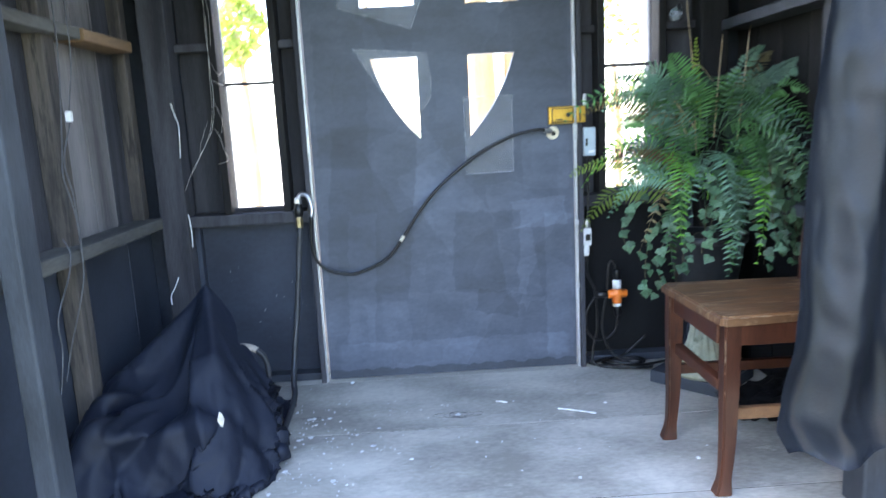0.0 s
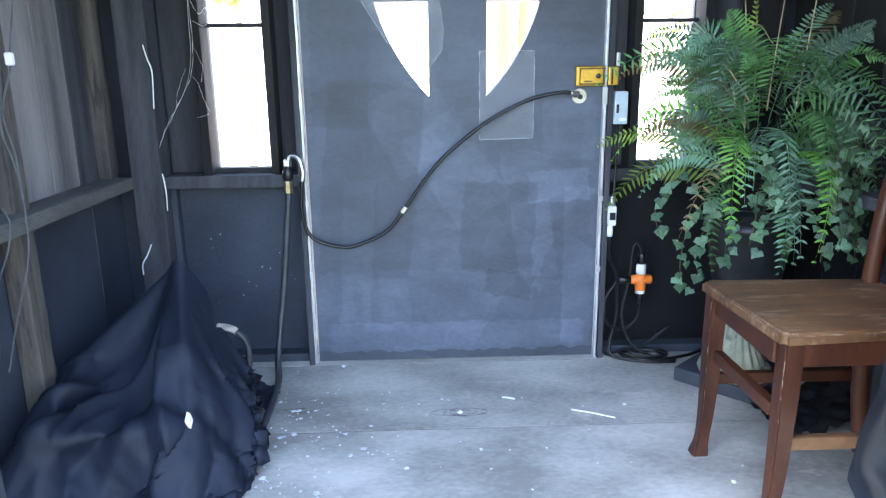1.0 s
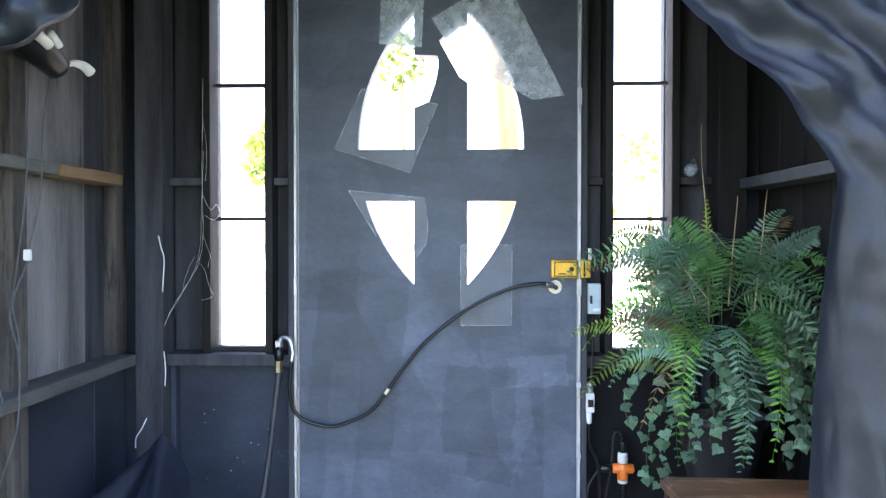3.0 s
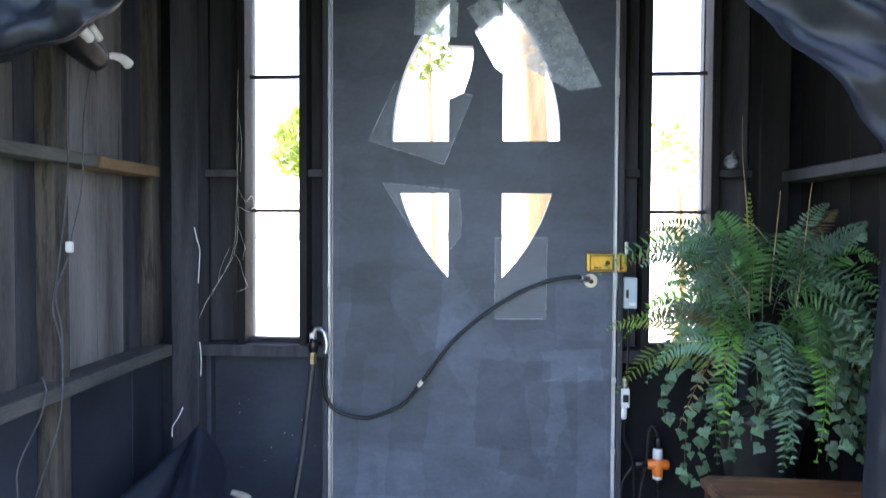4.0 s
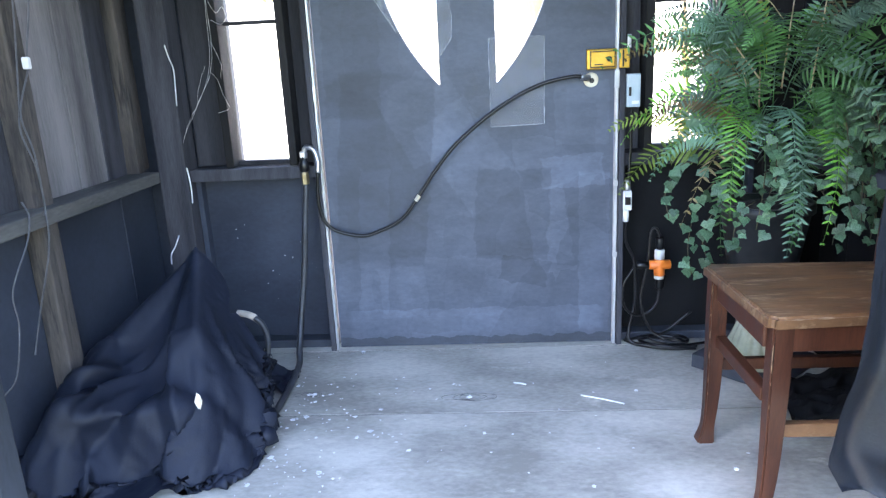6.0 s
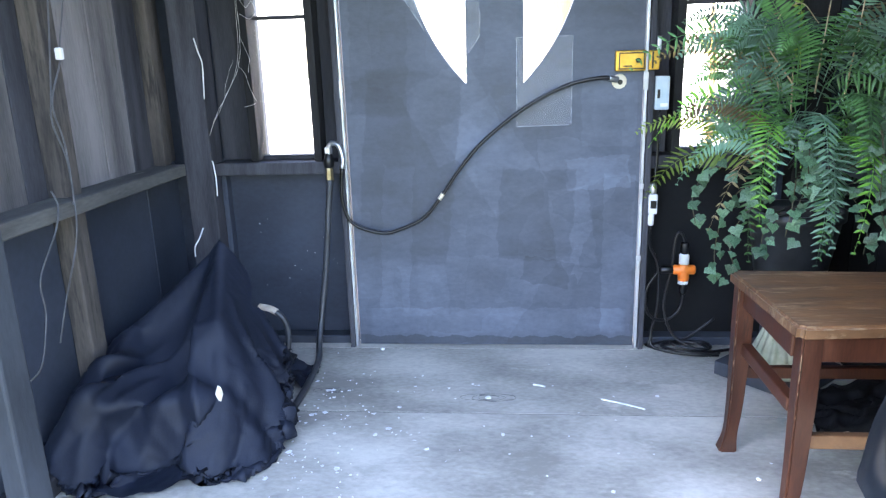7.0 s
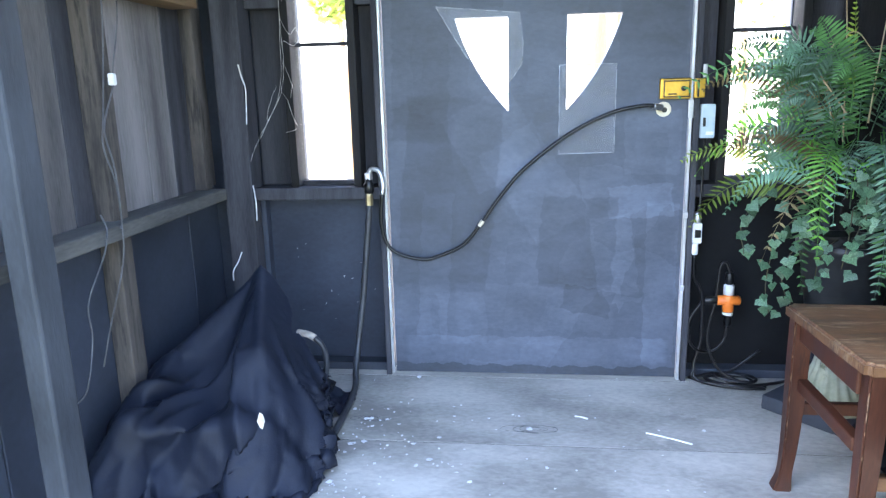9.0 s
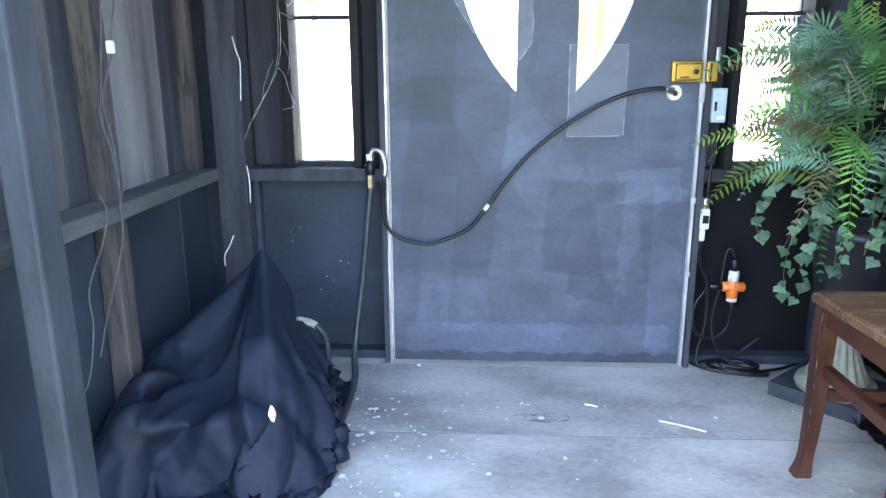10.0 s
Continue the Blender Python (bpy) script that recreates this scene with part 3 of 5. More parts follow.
def curtain_mesh(edge, outer, z_top, z_hem, y, folds, seed):
    """A cloth hung across the front; edge(z) and outer(z) give its two borders, and the folds run down it."""
    bm = bmesh.new()
    nu, nv = 90, 110
    grid = []
    for j in range(nv + 1):
        z = z_top + (z_hem - z_top) * j / nv
        row = []
        for i in range(nu + 1):
            u = i / nu
            a, c = edge(z), outer(z)
            tight = min(1.0, abs(c - a) / 0.35)
            ph = folds * math.pi * u + 1.4 * noise.noise((u * 3, z * 1.5, seed))
            dy = 0.02 * tight * math.sin(ph) + 0.036 * noise.noise((u * 2.6, z * 1.6, seed + 3)) + 0.012 * abs(noise.noise((u * 8 + z * 3, z * 7, seed + 5)))
            x = a + (c - a) * u
            crisp = min(1.0, max(0.0, (z - 1.05) * 5))
            dy += 0.016 * crisp * (1 - 2 * abs(noise.noise((x * 5 + z * 4, z * 9 - x * 5, seed + 8)))) + (0.003 + 0.005 * crisp) * (1 - 2 * abs(noise.noise((x * 14 + z * 9, z * 17, seed + 11))))
            dy += 0.014 * math.sin(62 * (z * 0.75 + x * 0.6) + 4 * noise.noise((x * 6, z * 6, seed))) * min(1.0, max(0.0, (z - 1.1) * 6))
            zz = z + 0.03 * noise.noise((u * 4, seed, z * 0.5)) * (j / nv) + (0.05 * math.sin(u * 9 + seed) * 0.5 if j == nv else 0)
            dy += 0.22 * max(0.0, z - 1.18)
            row.append(bm.verts.new((a + (c - a) * u, y + dy, zz)))
        grid.append(row)
    for j in range(nv):
        for i in range(nu):
            bm.faces.new((grid[j][i], grid[j][i + 1], grid[j + 1][i + 1], grid[j + 1][i]))
    bmesh.ops.solidify(bm, geom=bm.faces[:], thickness=0.003)
    return bm


def ease(points):
    """A smooth function through (z, x) pairs, in falling z."""
    def f(z):
        if z >= points[0][0]:
            return points[0][1]
        for (za, xa), (zc, xc) in zip(points, points[1:]):
            if z >= zc:
                k = (za - z) / (za - zc)
                return xa + (xc - xa) * k
        return points[-1][1]
    return f


cur_r = thing("curtain", "blue-grey cloth curtain tied back at the open front", "curtain", "tied-back front curtains")
part("cloth", curtain_mesh(ease([(2.2, 0.40), (1.62, 0.72), (1.40, 0.915), (1.315, 0.99), (1.222, 1.058), (1.158, 1.088), (1.12, 1.08), (0.98, 1.062), (0.70, 1.038), (0.466, 1.022), (0.27, 0.985), (0.19, 1.03)]),
                           ease([(2.2, 1.452), (0.19, 1.452)]), 2.2, 0.19, 1.77, 5, 2.0), M_curtain, cur_r, smooth=True)
cur_l = thing("curtain", "blue-grey cloth curtain tied back at the open front", "curtain", "tied-back front curtains")
part("cloth", curtain_mesh(ease([(2.2, 0.36), (1.62, -0.08), (1.485, -0.205), (1.425, -0.275), (1.392, -0.347), (1.373, -0.41), (1.34, -0.60), (1.30, -0.70), (1.27, -0.73)]),
                           ease([(2.2, -0.735), (1.35, -0.735), (1.1, -0.735)]), 2.2, 1.27, 1.715, 7, 9.0), M_curtain, cur_l, smooth=True)

# added black sheet in the corner behind the chair, standing for the floor's shade
shade_sheet = bmesh.new()
shade_rows = [[shade_sheet.verts.new((1.20 + 0.26 * u + 0.02 * noise.noise((u * 4, v * 4, 1)), 2.36 + 0.24 * v + 0.03 * noise.noise((u * 4, v * 4, 8)), 0.005 + max(0.0, 0.05 * u * u + 0.035 * (1 - abs(2 * noise.noise((u * 4, v * 5, 4)))) - 0.012)))
        for u in [i / 26 for i in range(27)]] for v in [j / 26 for j in range(27)]]
for j in range(26):
    for i in range(26):
        shade_sheet.faces.new((shade_rows[j][i], shade_rows[j][i + 1], shade_rows[j + 1][i + 1], shade_rows[j + 1][i]))
tagged(part("floor_cloth", shade_sheet, M_pitch, smooth=True), "added black crumpled sheet standing for the shade on the floor behind the chair", "cloth")

# ---- door fittings ----
for outline, m, lab in (
    ([(0.007, 1.357), (0.264, 1.276), (0.359, 1.507), (0.10, 1.56)], M_film, "creased clear plastic sheet"),
    ([(0.16, 1.711), (0.168, 1.894), (0.313, 1.892), (0.305, 1.70)], M_frost, "frosted plastic sheet"),
    ([(0.337, 1.796), (0.518, 1.90), (0.60, 1.90), (0.786, 1.534), (0.683, 1.519), (0.55, 1.59), (0.40, 1.70)], M_frost, "frosted plastic sheet"),
    ([(0.055, 1.216), (0.313, 1.19), (0.326, 1.10), (0.322, 1.036), (0.286, 0.987), (0.24, 0.99), (0.15, 1.06), (0.10, 1.14)], M_film, "curved clear plastic offcut"),
    ([(0.437, 1.03), (0.612, 1.03), (0.610, 0.758), (0.438, 0.755)], M_film, "clear plastic sheet"),
):
    y = 2.9605 if m is M_film else 2.957
    sheet = part("plastic_sheet", on_door(slab(outline, y, 0.0015)), m, door, lab)
    sheet.visible_shadow = False
    # pale rims added as the highlight along each clear sheet's edge
    if m is M_film:
        for (xa, za), (xc, zc) in zip(outline, outline[1:] + outline[:1]):
            part("edge_highlight", on_door(tube([(xa, y, za), ((xa + xc) / 2, y, (za + zc) / 2), (xc, y, zc)], 0.0011, 1, 4)), M_frost, sheet)

lock = part("rim_lock", on_door(box(0.741, 0.834, 2.942, 2.964, 0.919, 0.981, 0.004)), M_brass, door, "yellow brass rim lock")
# black plate whose border paints the shade round the lock's inner panel
part("lock_recess", on_door(box(0.751, 0.829, 2.9405, 2.9424, 0.924, 0.975)), M_rubber, lock)
part("lock_panel", on_door(box(0.754, 0.826, 2.938, 2.9425, 0.927, 0.972, 0.002)), M_brass, lock)
knob = lathe([(0.006, 0.0), (0.006, 0.006), (0.008, 0.009), (0.007, 0.013), (0.001, 0.014)], 16)
bmesh.ops.rotate(knob, verts=knob.verts[:], matrix=Matrix.Rotation(radians(90), 3, "X"))
bmesh.ops.translate(knob, verts=knob.verts[:], vec=(0.808, 2.938, 0.95))
part("lock_knob", on_door(knob), M_rubber, lock)
part("lock_slot", on_door(box(0.764, 0.79, 2.9365, 2.9385, 0.932, 0.936)), M_rubber, lock)
plate = lathe([(0.023, 0.0), (0.023, 0.003), (0.019, 0.005), (0.001, 0.005)], 24)
bmesh.ops.rotate(plate, verts=plate.verts[:], matrix=Matrix.Rotation(radians(90), 3, "X"))
bmesh.ops.translate(plate, verts=plate.verts[:], vec=(0.757, 2.964, 0.888))
esc = part("escutcheon", on_door(plate), M_cream, door, "round cream escutcheon plate")
hole = lathe([(0.008, 0.0), (0.008, 0.002), (0.001, 0.002)], 16)
bmesh.ops.rotate(hole, verts=hole.verts[:], matrix=Matrix.Rotation(radians(90), 3, "X"))
bmesh.ops.translate(hole, verts=hole.verts[:], vec=(0.759, 2.9588, 0.886))
part("keyhole", on_door(hole), M_rubber, esc)

keep = thing("lock_keep", "brass lock keep with steel bolt on the door jamb", "lock")
part("keep_case", box(0.838, 0.870, 2.922, 2.934, 0.921, 0.979, 0.003), M_brass, keep)
part("keep_ridge", box(0.846, 0.851, 2.917, 2.9225, 0.925, 0.975, 0.001), M_rubber, keep)
part("bolt_rod", box(0.862, 0.874, 2.925, 2.9345, 0.98, 1.02, 0.002), M_steel, keep)

# black hose that loops across the door
hose = thing("door_hose", "thin black rubber hose looped across the door", "hose")
part("tube", tube([(0.752, 2.955, 0.89), (0.735, 2.937, 0.893), (0.70, 2.93, 0.902), (0.593, 2.93, 0.881), (0.466, 2.93, 0.818), (0.335, 2.93, 0.718), (0.256, 2.93, 0.629),
                   (0.189, 2.93, 0.535), (0.133, 2.93, 0.468), (0.054, 2.93, 0.429), (-0.014, 2.93, 0.416), (-0.107, 2.925, 0.449), (-0.138, 2.92, 0.528), (-0.131, 2.915, 0.64)], 0.006, 8, 10), M_rubber, hose, smooth=True)
part("ferrule", tube([(0.196, 2.93, 0.546), (0.189, 2.93, 0.536), (0.183, 2.93, 0.528)], 0.0072, 4, 10), M_cream, hose, "small pale ferrule", smooth=True)
part("hose_end", tube([(0.748, 2.945, 0.895), (0.735, 2.937, 0.897), (0.722, 2.934, 0.9)], 0.0095, 3, 10), M_steel, hose, "steel hose coupling", smooth=True)

valve = thing("hose_valve", "black and brass hose valve on the window sill", "valve")
part("elbow", tube([(-0.131, 2.915, 0.636), (-0.128, 2.92, 0.67), (-0.14, 2.925, 0.71), (-0.165, 2.93, 0.718), (-0.176, 2.93, 0.70)], 0.0085, 6, 10), M_steel, valve, "bent steel elbow", smooth=True)
part("valve_body", lathe([(0.011, 0), (0.016, 0.004), (0.017, 0.03), (0.013, 0.036), (0.012, 0.05)], 16, (-0.178, 2.932, 0.638)), M_rubber, valve, smooth=True)
part("nut", lathe([(0.012, 0), (0.0135, 0.003), (0.0135, 0.02), (0.011, 0.024)], 6, (-0.177, 2.932, 0.682)), M_steel, valve, "steel nut")
part("nut", lathe([(0.010, 0), (0.0125, 0.003), (0.0125, 0.035), (0.010, 0.042)], 6, (-0.178, 2.932, 0.596)), M_oldbrass, valve, "dull brass nut")

drain = thing("floor_hose", "grey-black hose hanging from the valve to the floor", "hose")
part("tube", tube([(-0.178, 2.932, 0.60), (-0.192, 2.93, 0.48), (-0.212, 2.925, 0.30), (-0.232, 2.90, 0.141), (-0.235, 2.85, 0.05), (-0.222, 2.78, 0.018), (-0.212, 2.604, 0.014), (-0.212, 2.43, 0.014), (-0.225, 2.32, 0.014), (-0.255, 2.16, 0.014)], 0.0105, 8, 10), M_hose, drain, smooth=True)

# ---- cloth cover over a low machine ----
PEAK = Vector((-0.437, 2.60, 0.480))
# bars of the machine that hold the cloth up: start, end, radius
BARS = [((-0.437, 2.60, 0.472), (-0.355, 2.34, 0.335), 0.02), ((-0.355, 2.34, 0.335), (-0.315, 2.235, 0.19), 0.03),
        ((-0.437, 2.60, 0.465), (-0.640, 2.44, 0.275), 0.02), ((-0.640, 2.44, 0.275), (-0.620, 2.16, 0.205), 0.03)]
# folds that run out from the peak: bearing in degrees from the front, height, where they start, half width, drift
FOLDS = [(-19, -0.036, 0.06, 9, -4), (-8, 0.030, 0.04, 9, 3), (19, 0.024, 0.15, 9, 4), (30, -0.026, 0.2, 9, 6), (-29, 0.024, 0.14, 8, -8), (-37, -0.022, 0.2, 7, -6), (-45, 0.024, 0.22, 7, -3),
         (-54, -0.020, 0.26, 7, 4), (-63, 0.022, 0.22, 7, 6), (7, -0.022, 0.36, 8, -5), (43, 0.024, 0.2, 9, 0), (60, 0.020, 0.15, 9, 0), (76, -0.018, 0.2, 9, 0), (-13, 0.016, 0.42, 6, 8), (-80, 0.02, 0.25, 9, 0),
         (-24, 0.018, 0.44, 5, 5), (-33, 0.018, 0.46, 5, -4), (-41, 0.018, 0.5, 5, 3), (-50, 0.016, 0.5, 5, 6), (1, 0.018, 0.5, 5, 5), (13, 0.018, 0.46, 5, -6), (25, 0.016, 0.44, 5, 3), (36, 0.016, 0.4, 5, -4)]


def drape(left, right, near, far, turn, steps):
    """Let a flat sheet, held at the peak, fall over the bars and the machine's body on to the floor."""
    sp, rot = 0.030, np.array([[math.cos(turn), math.sin(turn)], [-math.sin(turn), math.cos(turn)]])
    us, vs = np.arange(-left, right, sp), np.arange(-near, far, sp)
    p = np.zeros((len(us), len(vs), 3))
    uv = np.stack(np.meshgrid(us, vs, indexing="ij"), -1)
    p[..., :2] = uv @ rot + np.array(PEAK)[:2]
    p[..., 2] = PEAK.z + 0.012 * np.sin(uv[..., 0] * 31 + 1.7 * np.sin(uv[..., 1] * 9)) * np.hypot(uv[..., 0], uv[..., 1])
    over = np.maximum(-0.70 - p[..., 0], 0.0)
    p[..., 0] += over
    p[..., 2] += over
    body_c, body_h, ca, sa = np.array((-0.515, 2.385, 0.09)), np.array((0.125, 0.20, 0.07)), math.cos(turn), math.sin(turn)

    def meet(q, was):
        touch = np.zeros(q.shape[:2], bool)
        high = np.full(q.shape[:2], -1.0)
        for a, b0, r in BARS:
            a, b0 = np.array(a), np.array(b0)
            run = (b0 - a)[:2]
            k = np.clip(((q[..., :2] - a[:2]) @ run) / (run @ run), 0, 1)
            off = np.linalg.norm(q[..., :2] - a[:2] - k[..., None] * run, axis=-1)
            high = np.maximum(high, a[2] + k * (b0[2] - a[2]) - 1.9 * (np.sqrt(off * off + r * r) - r))
        hit = q[..., 2] < high
        q[hit, 2] = high[hit]
        touch |= hit
        d = q - body_c
        loc = np.stack((d[..., 0] * ca + d[..., 1] * sa, -d[..., 0] * sa + d[..., 1] * ca, d[..., 2]), -1)
        near_p = np.clip(loc, -body_h, body_h)
        out = loc - near_p
        ln = np.linalg.norm(out, axis=-1)
        hit = (ln < 0.03) & (ln > 1e-6)
        loc[hit] = near_p[hit] + out[hit] * (0.03 / ln[hit])[:, None]
        deep = ln <= 1e-6
        loc[deep, 2] = body_h[2] + 0.03
        touch |= hit | deep
        back = np.stack((loc[..., 0] * ca - loc[..., 1] * sa, loc[..., 0] * sa + loc[..., 1] * ca, loc[..., 2]), -1) + body_c
        q[hit | deep] = back[hit | deep]
        # the cloth is tucked in close round the machine
        d = q - body_c
        u, v = d[..., 0] * ca + d[..., 1] * sa - 0.015, -d[..., 0] * sa + d[..., 1] * ca
        far_out = np.maximum((np.abs(u / 0.275) ** 4 + np.abs(v / 0.340) ** 4) ** 0.25, 1.0)
        far_out = 1.0 + (far_out - 1.0) * np.where(q[..., 2] < 0.20, 0.03, 0.0)
        u, v = u / far_out + 0.015, v / far_out
        q[..., 0], q[..., 1] = u * ca - v * sa + body_c[0], u * sa + v * ca + body_c[1]
        low = q[..., 2] < 0.004
        q[low, 2] = 0.004
        touch |= low
        q[..., 0] = np.maximum(q[..., 0], -0.728)
        q[touch, :2] = was[touch, :2] * 0.7 + q[touch, :2] * 0.3

    def pull(q, a, b0, rest, stiff):
        d = q[b0] - q[a]
        ln = np.linalg.norm(d, axis=-1, keepdims=True) + 1e-9
        d *= stiff * 0.5 * (ln - rest) / ln
        q[a] += d
        q[b0] -= d

    def links(nx, ny):
        out = []
        for o in (0, 1):
            for k in (1, 2):
                for axis in (0, 1):
                    n0 = (nx, ny)[axis]
                    for st in ((o,) if k == 1 else (o * 2, o * 2 + 1)):
                        cnt = len(range(st, n0 - k, 2 * k))
                        a = slice(st, st + cnt * 2 * k, 2 * k)
                        c = slice(st + k, st + k + cnt * 2 * k, 2 * k)
                        if axis == 0:
                            out.append(((a, slice(None)), (c, slice(None)), float(k), 1.0 if k == 1 else 0.025, axis))
                        else:
                            out.append(((slice(None), a), (slice(None), c), float(k), 1.0 if k == 1 else 0.025, axis))
            cnt = len(range(o, nx - 1, 2))
            a, c = slice(o, o + 2 * cnt, 2), slice(o + 1, o + 1 + 2 * cnt, 2)
            out.append(((a, slice(0, ny - 1)), (c, slice(1, ny)), math.sqrt(2), 0.12, 2))
            out.append(((a, slice(1, ny)), (c, slice(0, ny - 1)), math.sqrt(2), 0.12, 2))
        return out

    for level, count in enumerate(steps):
        if level:
            for axis in (0, 1):
                m = p.shape[axis]
                at = np.linspace(0, m - 1, 2 * m - 1)
                lo = np.minimum(at.astype(int), m - 2)
                f = (at - lo).reshape((-1, 1, 1) if axis == 0 else (1, -1, 1))
                p = np.take(p, lo, axis) * (1 - f) + np.take(p, lo + 1, axis) * f
            sp /= 2
            p[..., 2] += 0.003 * np.random.RandomState(level).rand(*p.shape[:2])
        pin = (round(left / 0.030) * 2 ** level, round(near / 0.030) * 2 ** level)
        lk = links(*p.shape[:2])
        old = p.copy()
        for step in range(count):
            was = p.copy()
            p = p + (p - old) * 0.965
            p[..., 2] -= 9.8 / 3600 * (1.0 if level == 0 else 0.35)
            slack = min(1.0, max(0.0, (step - 50) / 60)) if level == 0 else 1.0
            wide, long = 1 + 0.16 * slack, 1 + 0.05 * slack
            for k in range(7):
                for a, c, rest, stiff, axis in lk:
                    pull(p, a, c, rest * sp * (wide, long, math.hypot(wide, long) / math.sqrt(2))[axis], stiff)
                p[pin] = PEAK
            meet(p, was)
            old = was
    return p, left, right, near, far


def cover():
    p, left, right, near, far = drape(0.48, 0.39, 0.66, 0.27, radians(13), (200, 80, 24))
    nx, ny = p.shape[:2]
    du, dv = np.gradient(p, axis=0), np.gradient(p, axis=1)
    nm = np.cross(du, dv)
    nm /= np.linalg.norm(nm, axis=-1, keepdims=True) + 1e-9
    bm = bmesh.new()
    grid = []
    for i in range(nx):
        row = []
        for j in range(ny):
            q = Vector(p[i, j])
            su, sv = -left + i * 0.0075, -near + j * 0.0075
            r, ang = math.hypot(su, sv), math.degrees(math.atan2(su, -sv))
            k = 0.0
            for at, high, start, wide, drift in FOLDS:
                d = ang - at - drift * (r - start) / 0.4 - 4 * noise.noise((r * 7, at, 1.0))
                g = min(1.0, max(0.0, (r - start) / 0.28))
                w = wide * (0.62 + 0.3 * noise.noise((r * 5, at, 6.0)))
                k += 1.15 * high * g * (2 - g) * max(0.0, 1 - abs(d / w)) ** 1.25
            low = min(1.0, r * r * 5)
            k += 0.005 * low * ((1 - abs(noise.noise((su * 9 + sv * 4, sv * 8, 2.0)))) ** 4 - 0.3) + 0.005 * low * ((1 - abs(noise.noise((su * 21, sv * 12 + su * 6, 7.0)))) ** 4 - 0.3)
            k += 0.0018 * (1 - 2 * abs(noise.noise((su * 45, sv * 40, 4.0))))
            row.append(bm.verts.new(q + Vector(nm[i, j]) * k))
            row[-1].co.z = max(row[-1].co.z, 0.0035)
        grid.append(row)
    for i in range(nx - 1):
        for j in range(ny - 1):
            u, v = 2 * i / (nx - 1) - 1, 2 * j / (ny - 1) - 1
            if -left + i * 0.0075 > 0.115 - 0.9 * max(0.0, -near + j * 0.0075 + 0.02) + 0.012 * noise.noise((j * 0.12, 3.0, 0.0)) and -near + j * 0.0075 > -0.10 + 0.04 * noise.noise((i * 0.1, 8.0, 0.0)):
                continue
            if abs(u) ** 5 + abs(v) ** 5 < 1.12 + 0.16 * noise.noise((i * 0.09, j * 0.09, 0.0)) + 0.10 * noise.noise((i * 0.4, j * 0.4, 5.0)):
                bm.faces.new((grid[i][j], grid[i + 1][j], grid[i + 1][j + 1], grid[i][j + 1]))
    bmesh.ops.delete(bm, geom=[v for v in bm.verts if not v.link_faces], context="VERTS")
    return bm


machine = thing("covered_machine", "low machine under a crumpled black cloth on the floor", "machine")
cloth = part("cloth_cover", cover(), M_cloth, machine, "crumpled black navy cloth", smooth=True)


def torn(outline, at, normal, name, parent, m, label):
    """A small flat piece of paper, two thirds of a millimetre thick, lying against a slope."""
    bm = bmesh.new()
    rot = Vector(normal).normalized().to_track_quat("Z", "Y").to_matrix()
    vs = [bm.verts.new(Vector(at) + rot @ Vector((u, v, 0.0))) for u, v in outline]
    f = bm.faces.new(vs)
    r = bmesh.ops.extrude_face_region(bm, geom=[f])
    bmesh.ops.translate(bm, verts=[v for v in r["geom"] if isinstance(v, bmesh.types.BMVert)], vec=Vector(normal).normalized() * 0.0015)
    bmesh.ops.recalc_face_normals(bm, faces=bm.faces[:])
    return part(name, bm, m, parent, label)


spot = min(cloth.data.vertices, key=lambda v: (v.co - Vector((-0.296, 2.215, 0.205))).length + (0.0 if abs(v.normal.y) > 0.55 else 0.08))
slope = Vector((0.28, -0.86, 0.42))
torn([(-0.010, 0.0), (-0.003, 0.021), (0.004, 0.016), (0.009, 0.0), (0.003, -0.02), (-0.003, -0.016)], spot.co + slope * 0.009, slope, "patch", machine, M_pale, "pale torn paper patch")
part("hose_label", tube([(-0.372, 2.69, 0.240), (-0.335, 2.68, 0.237), (-0.312, 2.68, 0.225)], 0.011, 4, 8, squash=0.6), M_pale, machine, "pale tape on a hose end")
part("loop_hose", tube([(-0.316, 2.68, 0.226), (-0.292, 2.68, 0.20), (-0.282, 2.68, 0.15), (-0.29, 2.67, 0.09), (-0.32, 2.66, 0.04)], 0.0095, 6, 8), M_hose, machine, "short grey hose loop", smooth=True)
rag = bmesh.new()
rg = [[rag.verts.new((-0.36 + 0.15 * u + 0.012 * noise.noise((u * 5, v * 5, 1)), 2.60 + 0.16 * v + 0.02 * noise.noise((u * 4, v * 4, 8)), 0.006 + max(0.0, 0.05 * (1 - u) + 0.03 * noise.noise((u * 6, v * 6, 4)))))
       for u in [i / 14 for i in range(15)]] for v in [j / 14 for j in range(15)]]
for j in range(14):
    for i in range(14):
        rag.faces.new((rg[j][i], rg[j][i + 1], rg[j + 1][i + 1], rg[j + 1][i]))
part("cloth_corner", rag, M_cloth, machine, smooth=True)

